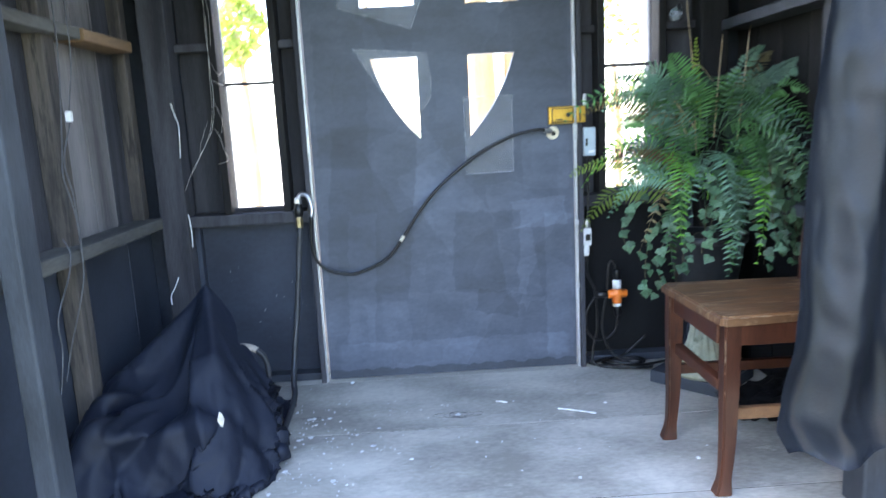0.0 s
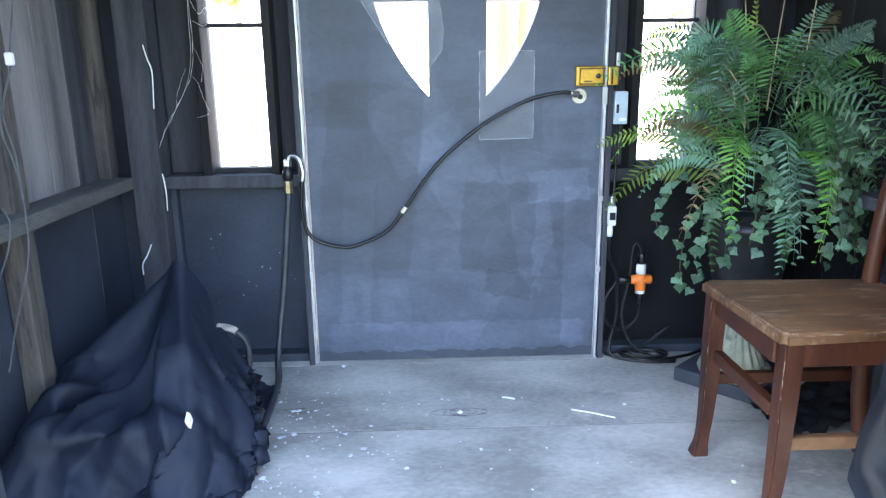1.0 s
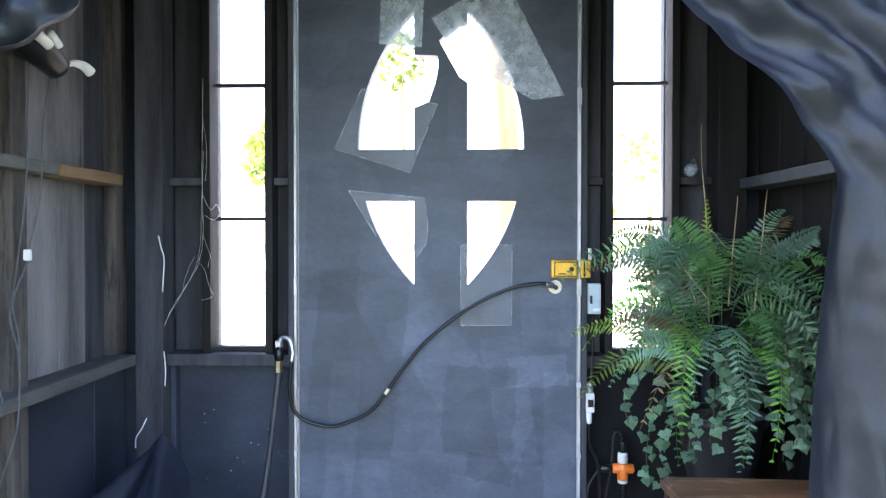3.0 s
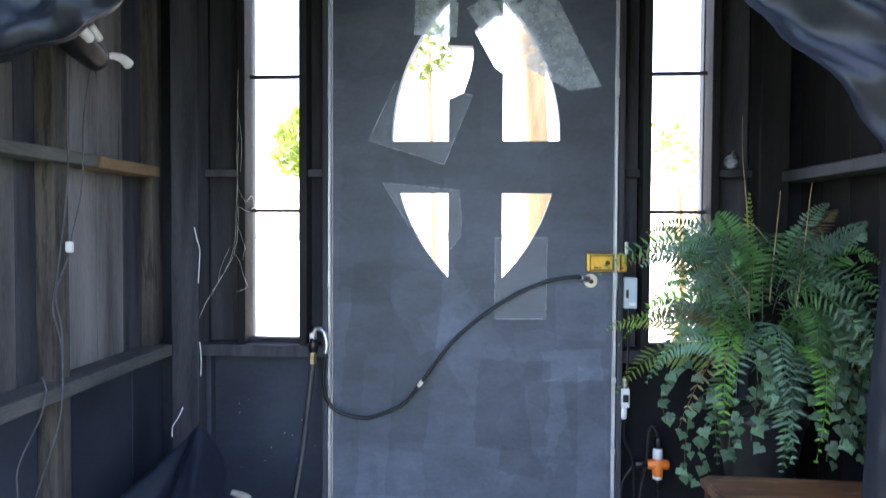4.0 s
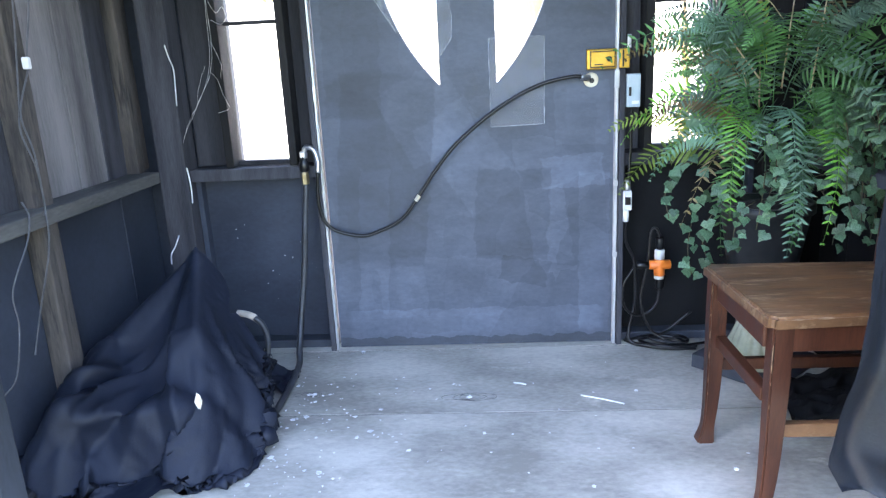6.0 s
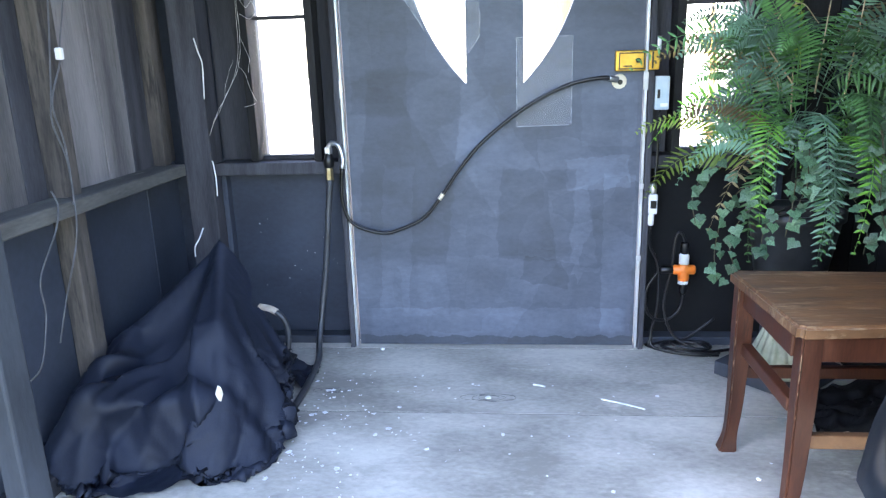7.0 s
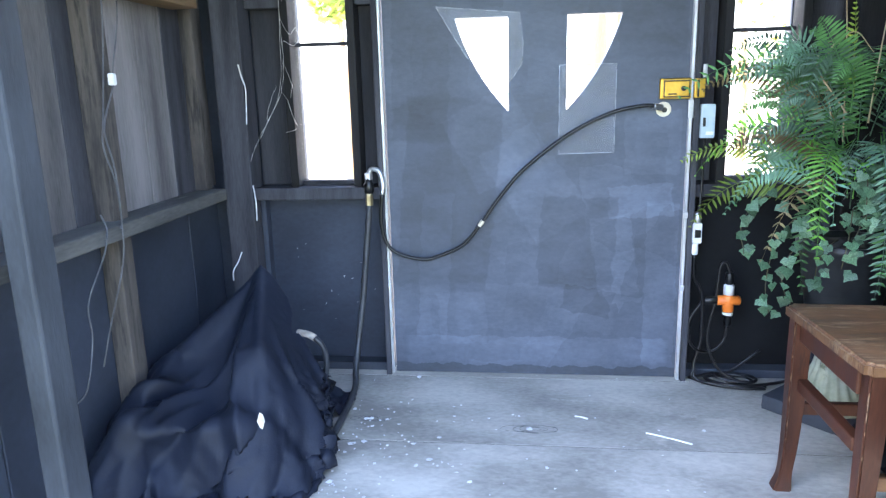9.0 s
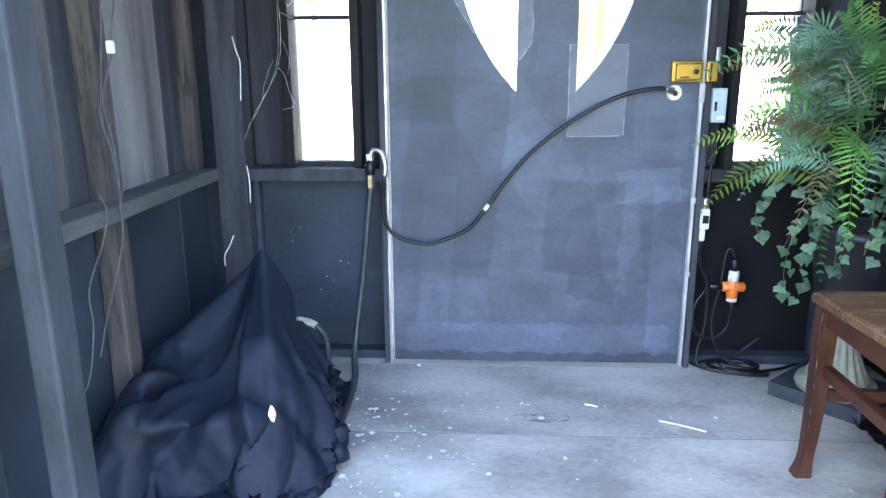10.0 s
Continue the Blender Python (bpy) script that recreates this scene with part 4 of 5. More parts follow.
# ---- chair ----
def leg_front(x, y):
    pts = [(x, y, 0.44), (x - 0.001, y, 0.26), (x - 0.003, y, 0.13), (x - 0.008, y, 0.05), (x - 0.015, y, 0.0)]
    bm = bmesh.new()
    rings = []
    for (px, py, pz), w in zip(catmull(pts, 5), [0.0205] * 4 + [0.020, 0.0195, 0.019, 0.0185, 0.018, 0.0175, 0.017, 0.0165, 0.016, 0.0155, 0.015, 0.015, 0.0155, 0.0165, 0.018, 0.0195, 0.0205]):
        rings.append([bm.verts.new((px + sx * w, py + sy * w * 0.95, pz)) for sx, sy in ((-1, -1), (1, -1), (1, 1), (-1, 1))])
    for a, c in zip(rings, rings[1:]):
        for k in range(4):
            bm.faces.new((a[k], c[k], c[(k + 1) % 4], a[(k + 1) % 4]))
    bm.faces.new(rings[0][::-1])
    bm.faces.new(rings[-1])
    bmesh.ops.recalc_face_normals(bm, faces=bm.faces[:])
    bmesh.ops.bevel(bm, geom=[e for e in bm.edges if abs((e.verts[0].co - e.verts[1].co).z) > 0.003], offset=0.004, segments=2, affect="EDGES")
    return bm


chair = thing("chair", "worn red-brown wooden chair beside the fern", "chair")
seat = bmesh.new()
so = [(0.952, 1.955), (1.36, 1.985), (1.36, 2.315), (0.935, 2.335)]
vb, vt = [seat.verts.new((x, y, 0.437)) for x, y in so], [seat.verts.new((x, y, 0.461)) for x, y in so]
seat.faces.new(vb[::-1])
seat.faces.new(vt)
for k in range(4):
    seat.faces.new((vb[k], vb[(k + 1) % 4], vt[(k + 1) % 4], vt[k]))
bmesh.ops.bevel(seat, geom=[e for e in seat.edges if abs(e.verts[0].co.z - e.verts[1].co.z) > 0.01], offset=0.012, segments=3, affect="EDGES")
bmesh.ops.bevel(seat, geom=[e for e in seat.edges if abs(e.verts[0].co.z - e.verts[1].co.z) < 0.001 and e.verts[0].co.z > 0.45 and len(e.link_faces) == 2 and any(abs(f.normal.z) < 0.5 for f in e.link_faces)], offset=0.006, segments=3, affect="EDGES")
part("seat", seat, M_seat, chair, "scuffed brown seat board")
# bare wood along the seat's rubbed edges
for i in range(26):
    u = random.random()
    w = 0.003 + 0.016 * random.random() ** 2
    thin = 0.0006 + 0.0012 * random.random()
    if i % 2:
        x = 0.975 + 0.34 * u
        y = 1.955 + 0.0735 * (x - 0.952)
        pts = [(x - w, y - 0.0735 * w - 0.0002, 0.4555), (x, y, 0.4558), (x + w, y + 0.0735 * w - 0.0002, 0.4554)]
    else:
        y = 1.975 + 0.33 * u
        ex0 = 0.9349 + (2.335 - y) * 0.0447
        pts = [(ex0 + 0.0447 * w, y - w, 0.4555), (ex0, y, 0.4557), (ex0 - 0.0447 * w, y + w, 0.4554)]
    part("worn_edge", tube(pts, lambda t: thin * (0.35 + math.sin(math.pi * t)), 4, 5), M_edge, chair)
for lx, y in ((0.985, 1.985), (0.966, 2.305)):
    leg = part("leg", leg_front(lx, y), M_chairwood, chair)
    for k in range(7):
        z, w = 0.10 + 0.31 * random.random(), 0.003 + 0.012 * random.random() ** 2
        half = 0.0195 - 0.012 * max(0.0, 0.36 - z)
        part("scuff", tube([(lx - half, y - 0.95 * half, z - w), (lx - half - 0.0002, y - 0.95 * half - 0.0002, z), (lx - half, y - 0.95 * half, z + w)], lambda t: 0.0010 * (0.3 + math.sin(math.pi * t)), 3, 5), M_edge, leg)
for y in (2.01, 2.29):
    part("leg", tube([(1.37, y, 0.0), (1.345, y, 0.20), (1.335, y, 0.45), (1.352, y, 0.68), (1.40, y, 0.92)], 0.02, 6, 8), M_chairwood, chair, "back leg rising into the back post", smooth=True)
part("seat_rail", box(0.958, 0.985, 2.0, 2.29, 0.383, 0.436, 0.003), M_chairwood, chair)
part("seat_rail", box(0.982, 1.34, 1.972, 1.996, 0.383, 0.436, 0.003), M_chairwood, chair)
part("seat_rail", box(0.982, 1.34, 2.296, 2.318, 0.383, 0.436, 0.003), M_chairwood, chair)
part("stretcher", box(0.962, 0.985, 2.005, 2.287, 0.262, 0.292, 0.003), M_chairwood, chair, "pale-worn front stretcher")
part("stretcher", box(0.985, 1.33, 1.974, 1.994, 0.195, 0.225, 0.003), M_seat, chair, "pale-worn side stretcher")
part("stretcher", box(0.985, 1.33, 2.297, 2.316, 0.195, 0.225, 0.003), M_chairwood, chair)
part("back_rail", box(1.372, 1.392, 2.02, 2.28, 0.80, 0.90, 0.004), M_chairwood, chair)

# ---- pedestal and plinth ----
plinth = bmesh.new()
box(-0.13, 0.13, -0.13, 0.13, 0.0, 0.045, 0.004, plinth)
bmesh.ops.transform(plinth, matrix=Matrix.Translation((1.225, 2.735, -0.0)) @ Matrix.Rotation(radians(42), 4, "Z"), verts=plinth.verts[:])
tagged(part("plinth", plinth, M_plinth), "dusty navy square plinth block on the floor", "plinth")
ped = thing("pedestal", "fluted pale stone pedestal under the fern pot", "pedestal", at=(1.215, 2.70, 0.045))
part("foot", lathe([(0.105, 0), (0.11, 0.012), (0.105, 0.028), (0.085, 0.036)], 40), M_stone, ped, smooth=True)
part("shaft", lathe([(0.088, 0.034), (0.072, 0.07), (0.056, 0.11), (0.047, 0.15), (0.045, 0.20), (0.05, 0.24), (0.06, 0.265), (0.075, 0.276)], 96, flute=16, depth=0.10), M_stone, ped, "fluted flared shaft", smooth=True)

# ---- fern and ivy in a pot ----
plant = thing("potted_fern", "large green fern with trailing ivy in a black pot", "plant", at=(1.20, 2.65, 0.398))
part("pot", lathe([(0.082, -0.075), (0.09, -0.065), (0.118, 0.115), (0.128, 0.12), (0.128, 0.145), (0.115, 0.145), (0.105, 0.12)], 32), M_pot, plant, smooth=True)
part("soil", lathe([(0.09, 0.12), (0.085, 0.135), (0.001, 0.14)], 24), M_soil, plant)
P0 = Vector((1.20, 2.65, 0.398))


def frond(base, mid, tip, width, count, droop=0.25, twist=0.0, mid_w=0.0035):
    """A fern frond: a thin midrib with paired tapering leaflets."""
    base, mid, tip = Vector(base), Vector(mid), Vector(tip)
    count = int(count * 0.68)
    bm = bmesh.new()
    def at(t):
        return base * (1 - t) ** 2 + mid * 2 * t * (1 - t) + tip * t * t
    def tang(t):
        return ((mid - base) * (1 - t) + (tip - mid) * t).normalized()
    prev = None
    for i in range(15):
        t = i / 14
        p, tg = at(t), tang(t)
        sd = tg.cross(Vector((0, 0, 1)))
        sd = sd.normalized() if sd.length > 0.02 else Vector((1, 0, 0))
        w = mid_w * (1 - 0.8 * t) * 0.5
        nn2 = sd.cross(tg).normalized()
        ring = [bm.verts.new(p + sd * w), bm.verts.new(p + nn2 * w), bm.verts.new(p - sd * w), bm.verts.new(p - nn2 * w)]
        if prev:
            for k in range(4):
                bm.faces.new((prev[k], prev[(k + 1) % 4], ring[(k + 1) % 4], ring[k]))
        prev = ring
    hz = (tip - base)
    ref = Vector((hz.x, hz.y, 0)).cross(Vector((0, 0, 1)))
    ref = ref.normalized() if ref.length > 0.01 else Vector((1, 0, 0))
    for i in range(count):
        t = 0.10 + 0.89 * i / (count - 1)
        p, tg = at(t), tang(t)
        sd0 = (ref - tg * ref.dot(tg)).normalized()
        # leaflets turn their faces to the open front
        lit = tg.cross(Vector((0, -1, 0.25)))
        if lit.length > 0.25:
            lit = lit.normalized()
            sd0 = (sd0 * 0.4 + lit * (0.6 if lit.dot(sd0) > 0 else -0.6)).normalized()
        sd0 = Matrix.Rotation(twist + 0.3 * noise.noise(p * 6), 3, tg) @ sd0
        nrm = sd0.cross(tg).normalized()
        ln = width * min(1.0, 0.45 + t * 2.4) * (1 - max(0.0, t - 0.35) / 0.66) ** 0.75 + 0.004
        for s in (-1, 1):
            q = ln * (0.85 + 0.3 * random.random())
            if random.random() < 0.03:
                continue
            d = (sd0 * s + tg * (0.22 + 0.35 * t + 0.12 * random.random()) + nrm * (-droop * (0.5 + random.random()))).normalized()
            dn = (d + nrm * -0.35 * random.random() - Vector((0, 0, 0.25 * random.random()))).normalized()
            wv = (tg - d * tg.dot(d)).normalized() * (0.0026 + 0.034 * q)
            a = p
            m1 = p + d * q * 0.28
            m2 = p + d * q * 0.62 + (dn - d) * q * 0.1
            e = p + d * q * 0.7 + dn * q * 0.3
            lift = nrm * 0.0015
            v = [bm.verts.new(x) for x in (a, m1 + wv, m1 + lift, m1 - wv, m2 + wv * 0.85, m2 + lift, m2 - wv * 0.85, e)]
            for f in ((0, 1, 2), (0, 2, 3), (1, 4, 5, 2), (2, 5, 6, 3), (4, 7, 5), (5, 7, 6)):
                bm.faces.new([v[k] for k in f])
    bmesh.ops.translate(bm, verts=bm.verts[:], vec=-P0)
    return bm


HEART = Vector((1.20, 2.65, 0.56))
named = [
    # base, middle, tip, width, leaflets, material
    ((1.12, 2.56, 0.76), (0.995, 2.36, 0.90), (0.978, 2.285, 0.575), 0.068, 36, M_fern_bright),
    ((1.19, 2.56, 0.66), (1.16, 2.33, 0.72), (1.150, 2.375, 0.455), 0.06, 34, M_fern_blue),
    ((1.24, 2.58, 0.72), (1.27, 2.30, 0.86), (1.205, 2.315, 0.50), 0.05, 34, M_fern_bright),
    ((1.22, 2.58, 0.80), (1.26, 2.36, 0.98), (1.215, 2.33, 0.64), 0.06, 36, M_fern),
    ((1.18, 2.57, 0.76), (1.14, 2.38, 0.92), (1.155, 2.36, 0.62), 0.062, 34, M_fern_blue),
    ((1.13, 2.62, 0.66), (1.02, 2.55, 0.68), (1.035, 2.50, 0.43), 0.045, 30, M_fern),
    ((1.10, 2.66, 0.70), (0.95, 2.78, 0.86), (0.80, 2.88, 0.735), 0.07, 34, M_fern_yellow),
    ((1.10, 2.66, 0.66), (0.93, 2.75, 0.78), (0.825, 2.84, 0.54), 0.065, 32, M_fern_yellow),
    ((1.12, 2.64, 0.68), (0.98, 2.66, 0.83), (0.89, 2.72, 0.60), 0.05, 32, M_fern_blue),
    ((1.14, 2.68, 0.80), (1.05, 2.82, 1.00), (0.99, 2.90, 0.92), 0.055, 32, M_fern_dry),
    ((1.12, 2.68, 0.76), (1.00, 2.80, 0.93), (0.92, 2.87, 0.80), 0.06, 34, M_fern),
    ((1.14, 2.70, 0.74), (1.03, 2.84, 0.87), (0.95, 2.92, 0.74), 0.06, 34, M_fern_dry),
    ((1.28, 2.60, 0.76), (1.42, 2.45, 0.93), (1.40, 2.40, 0.70), 0.06, 34, M_fern_blue),
    ((1.28, 2.60, 0.70), (1.40, 2.48, 0.84), (1.43, 2.44, 0.62), 0.06, 34, M_fern_blue),
    ((1.27, 2.62, 0.84), (1.36, 2.55, 1.06), (1.44, 2.50, 0.98), 0.055, 34, M_fern),
    ((1.25, 2.68, 0.88), (1.33, 2.72, 1.12), (1.42, 2.74, 1.14), 0.05, 32, M_fern_blue),
    ((1.18, 2.66, 0.92), (1.168, 2.66, 1.06), (1.163, 2.66, 1.165), 0.036, 24, M_fern_yellow),
    ((1.16, 2.62, 0.88), (1.12, 2.52, 1.08), (1.05, 2.46, 0.96), 0.055, 34, M_fern),
    ((1.14, 2.66, 0.86), (1.06, 2.74, 1.06), (0.965, 2.78, 1.00), 0.05, 34, M_fern_dry),
    ((1.13, 2.64, 0.80), (1.02, 2.72, 0.99), (0.925, 2.76, 0.88), 0.055, 34, M_fern),
    ((1.12, 2.63, 0.76), (0.99, 2.70, 0.90), (0.90, 2.75, 0.78), 0.055, 34, M_fern_dry),
    ((1.15, 2.62, 0.90), (1.10, 2.60, 1.10), (1.03, 2.58, 1.08), 0.05, 32, M_fern),
    ((1.13, 2.60, 0.82), (1.04, 2.56, 1.00), (0.96, 2.55, 0.90), 0.058, 34, M_fern_blue),
    ((1.20, 2.60, 0.90), (1.21, 2.48, 1.10), (1.25, 2.40, 0.92), 0.06, 34, M_fern),
]
for bse, mid, tip, w, c, m in named:
    part("frond", frond(bse, mid, tip, w, c, twist=random.uniform(-0.2, 0.2)), m, plant)
rnd = random.Random(11)
for i in range(46):
    a = rnd.uniform(0, 2 * math.pi)
    lift = rnd.uniform(0.0, 1.0)
    r = rnd.uniform(0.17, 0.33) * (1.05 - 0.3 * lift)
    d = Vector((math.cos(a), math.sin(a), 0))
    if d.y > 0.4:
        r *= 0.8
    b0 = HEART + Vector((d.x * 0.08, d.y * 0.07, rnd.uniform(0.04, 0.38)))
    mid = b0 + d * r * 0.65 + Vector((0, 0, 0.08 + 0.20 * lift))
    tip = b0 + d * r * 1.15 + Vector((rnd.uniform(-0.07, 0.07), rnd.uniform(-0.05, 0.05), -0.20 + 0.42 * lift * rnd.uniform(0.5, 1.1)))
    tip.z = min(max(tip.z, 0.47), 1.12)
    tip.x, mid.x = min(tip.x, 1.45), min(mid.x, 1.43)
    tip.y, mid.y = min(tip.y, 2.93), min(mid.y, 2.92)
    part("frond", frond(b0, mid, tip, rnd.uniform(0.045, 0.068), rnd.randint(23, 30), twist=rnd.uniform(-0.9, 0.9)), rnd.choice((M_fern, M_fern, M_fern_bright if i % 7 == 0 else M_fern, M_fern_blue, M_fern_blue, M_fern_dry if i % 5 == 0 else M_fern)), plant)
for i in range(22):
    a = rnd.uniform(0, 2 * math.pi)
    d = Vector((math.cos(a), math.sin(a) * 0.8, 0))
    b0 = HEART + Vector((d.x * 0.09, d.y * 0.07, rnd.uniform(0.30, 0.42)))
    r = rnd.uniform(0.12, 0.25)
    mid = b0 + d * r * 0.7 + Vector((0, 0, rnd.uniform(0.10, 0.2)))
    tip = b0 + d * r * 1.25 + Vector((0, 0, rnd.uniform(-0.05, 0.16)))
    tip.x, tip.y = min(tip.x, 1.45), min(tip.y, 2.93)
    part("frond", frond(b0, mid, tip, rnd.uniform(0.045, 0.062), rnd.randint(26, 34), twist=rnd.uniform(-0.5, 0.5)), rnd.choice((M_fern, M_fern_blue, M_fern, M_fern_dry if i % 4 == 0 else M_fern_blue)), plant)
for pts in (((1.19, 2.72, 0.80), (1.225, 2.85, 1.10), (1.232, 2.92, 1.30), (1.233, 2.93, 1.43)), ((1.13, 2.66, 0.86), (1.09, 2.62, 1.02), (1.14, 2.60, 1.08), (1.20, 2.62, 1.03)), ((1.15, 2.62, 0.88), (1.06, 2.60, 1.0), (1.10, 2.62, 1.06), (1.17, 2.60, 1.0)), ((1.30, 2.66, 0.84), (1.33, 2.68, 1.05), (1.34, 2.68, 1.16), (1.345, 2.68, 1.20)), ((1.24, 2.70, 0.85), (1.26, 2.72, 1.02), (1.275, 2.73, 1.15), (1.28, 2.74, 1.18))):
    q = [Vector(p) - P0 for p in pts]
    part("dry_stem", tube(q, lambda t: 0.0024 * (1 - 0.6 * t), 6, 6), M_straw, plant, "dry straw-coloured stem", smooth=True)


def ivy_mesh():
    bm = bmesh.new()
    out = [(0, -0.28), (0.3, -0.5), (0.52, -0.36), (0.85, -0.1), (0.62, 0.16), (0.56, 0.34), (0.3, 0.52), (0, 1.0)]
    out = out + [(-x, y) for x, y in out[-2:0:-1]]
    c = bm.verts.new((0, 0.05, 0.06))
    vs = [bm.verts.new((x, y, -0.1 * (x * x + y * y))) for x, y in out]
    for k in range(len(vs)):
        bm.faces.new((c, vs[k], vs[(k + 1) % len(vs)]))
    me = bpy.data.meshes.new("ivy_leaf")
    bm.to_mesh(me)
    bm.free()
    me.materials.append(M_ivy)
    return me


IVY = ivy_mesh()
vines = [
    [(1.12, 2.60, 0.60), (1.03, 2.56, 0.62), (0.975, 2.54, 0.55), (0.955, 2.53, 0.45), (0.965, 2.52, 0.375)],
    [(1.13, 2.60, 0.58), (1.06, 2.54, 0.58), (0.99, 2.52, 0.50), (1.0, 2.50, 0.41)],
    [(1.10, 2.62, 0.62), (0.98, 2.66, 0.66), (0.93, 2.68, 0.58), (0.935, 2.66, 0.50)],
    [(1.17, 2.56, 0.60), (1.12, 2.46, 0.66), (1.10, 2.42, 0.60), (1.09, 2.42, 0.52)],
    [(1.18, 2.55, 0.64), (1.14, 2.45, 0.72), (1.13, 2.42, 0.66), (1.11, 2.41, 0.60)],
    [(1.22, 2.55, 0.60), (1.24, 2.44, 0.62), (1.27, 2.40, 0.54), (1.27, 2.40, 0.48)],
    [(1.28, 2.57, 0.62), (1.36, 2.46, 0.66), (1.38, 2.43, 0.56), (1.37, 2.42, 0.48)],
    [(1.14, 2.57, 0.56), (1.08, 2.50, 0.55), (1.06, 2.49, 0.49), (1.08, 2.49, 0.45)],
    [(1.26, 2.58, 0.68), (1.33, 2.46, 0.76), (1.36, 2.42, 0.68), (1.34, 2.41, 0.6)],
]
for k in range(13):
    a = rnd.uniform(-2.1, -0.25)
    x, y, z = 1.20 + 0.15 * math.cos(a), 2.63 + 0.13 * math.sin(a), rnd.uniform(0.52, 0.80)
    lean = rnd.uniform(0.05, 0.11)
    vines.append([(x, y, z), (x + lean * math.cos(a), y + lean * math.sin(a), z + 0.05), (x + 1.5 * lean * math.cos(a), y + 1.5 * lean * math.sin(a), z + rnd.uniform(-0.03, 0.03)), (x + 1.7 * lean * math.cos(a), y + 1.7 * lean * math.sin(a), max(0.47, z - rnd.uniform(0.05, 0.14)))])
for pts in vines:
    path = catmull([Vector(p) - P0 for p in pts], 8)
    vine = part("vine", tube([Vector(p) - P0 for p in pts], 0.0013, 8, 5), M_vine, plant, "thin trailing ivy stem")
    for k in range(4, len(path), 2):
        lf = new("ivy_leaf", IVY)
        lf.parent = vine
        size = rnd.uniform(0.013, 0.027)
        out_dir = Vector((rnd.uniform(-0.9, 0.7), -1.0, rnd.uniform(-0.2, 1.2))).normalized()
        lf.matrix_local = Matrix.Translation(path[k] + Vector((rnd.uniform(-0.02, 0.02), rnd.uniform(-0.02, 0.005), rnd.uniform(-0.015, 0.015)))) @ out_dir.to_track_quat("Z", "Y").to_matrix().to_4x4() @ Matrix.Rotation(math.pi + rnd.uniform(-0.9, 0.9), 4, "Z") @ Matrix.Scale(size, 4)

# ---- electrical things beside the door ----
jb = thing("junction_box", "pale grey-blue plastic electrical box beside the door", "box")
part("box_body", box(0.862, 0.905, 2.925, 2.954, 0.80, 0.902, 0.004), M_greybox, jb)
part("box_slot", box(0.868, 0.876, 2.9225, 2.9255, 0.835, 0.862, 0.001), M_rubber, jb)
part("box_label", box(0.878, 0.90, 2.9232, 2.9254, 0.81, 0.82), M_white, jb)
sock = thing("wall_connector", "small white plastic cable connector on the wall", "connector")
part("connector_body", box(0.857, 0.885, 2.925, 2.95, 0.47, 0.535, 0.004), M_white, sock)
part("connector_cap", lathe([(0.009, 0), (0.011, 0.005), (0.011, 0.03), (0.008, 0.035)], 14, (0.871, 2.937, 0.535)), M_steel, sock, smooth=True)
part("connector_cap", lathe([(0.008, 0), (0.01, 0.005), (0.01, 0.03), (0.008, 0.04)], 14, (0.868, 2.937, 0.432)), M_white, sock, smooth=True)
part("connector_clip", box(0.862, 0.88, 2.918, 2.9255, 0.49, 0.515, 0.002), M_rubber, sock)
tee = thing("tee_connector", "orange and white tee power connector hanging on cables", "connector")
arm = lathe([(0.012, -0.036), (0.016, -0.032), (0.016, -0.012), (0.018, -0.008), (0.018, 0.008), (0.016, 0.012), (0.016, 0.032), (0.012, 0.036)], 18)
bmesh.ops.rotate(arm, verts=arm.verts[:], matrix=Matrix.Rotation(radians(90), 3, "Y"))
bmesh.ops.translate(arm, verts=arm.verts[:], vec=(0.985, 2.95, 0.277))
part("cross_arm", arm, M_orange, tee, smooth=True)
part("tee_body", lathe([(0.016, 0), (0.018, 0.003), (0.018, 0.052), (0.016, 0.055)], 18, (0.984, 2.95, 0.24)), M_orange, tee, smooth=True)
part("white_cap", lathe([(0.0165, 0), (0.0165, 0.03), (0.013, 0.034)], 18, (0.984, 2.95, 0.297)), M_white, tee, smooth=True)
part("white_ring", lathe([(0.0165, 0), (0.0165, 0.01)], 18, (0.984, 2.95, 0.229)), M_white, tee, smooth=True)
part("black_plug", lathe([(0.009, 0), (0.013, 0.005), (0.014, 0.035), (0.012, 0.04)], 16, (0.984, 2.95, 0.33)), M_rubber, tee, smooth=True)
part("black_plug", lathe([(0.007, 0), (0.012, 0.008), (0.013, 0.034), (0.012, 0.038)], 16, (0.986, 2.95, 0.19)), M_rubber, tee, smooth=True)
side_plug = lathe([(0.008, -0.02), (0.013, -0.015), (0.013, 0.02), (0.011, 0.024)], 16)
bmesh.ops.rotate(side_plug, verts=side_plug.verts[:], matrix=Matrix.Rotation(radians(90), 3, "Y"))
bmesh.ops.translate(side_plug, verts=side_plug.verts[:], vec=(0.927, 2.95, 0.277))
part("black_plug", side_plug, M_rubber, tee, smooth=True)
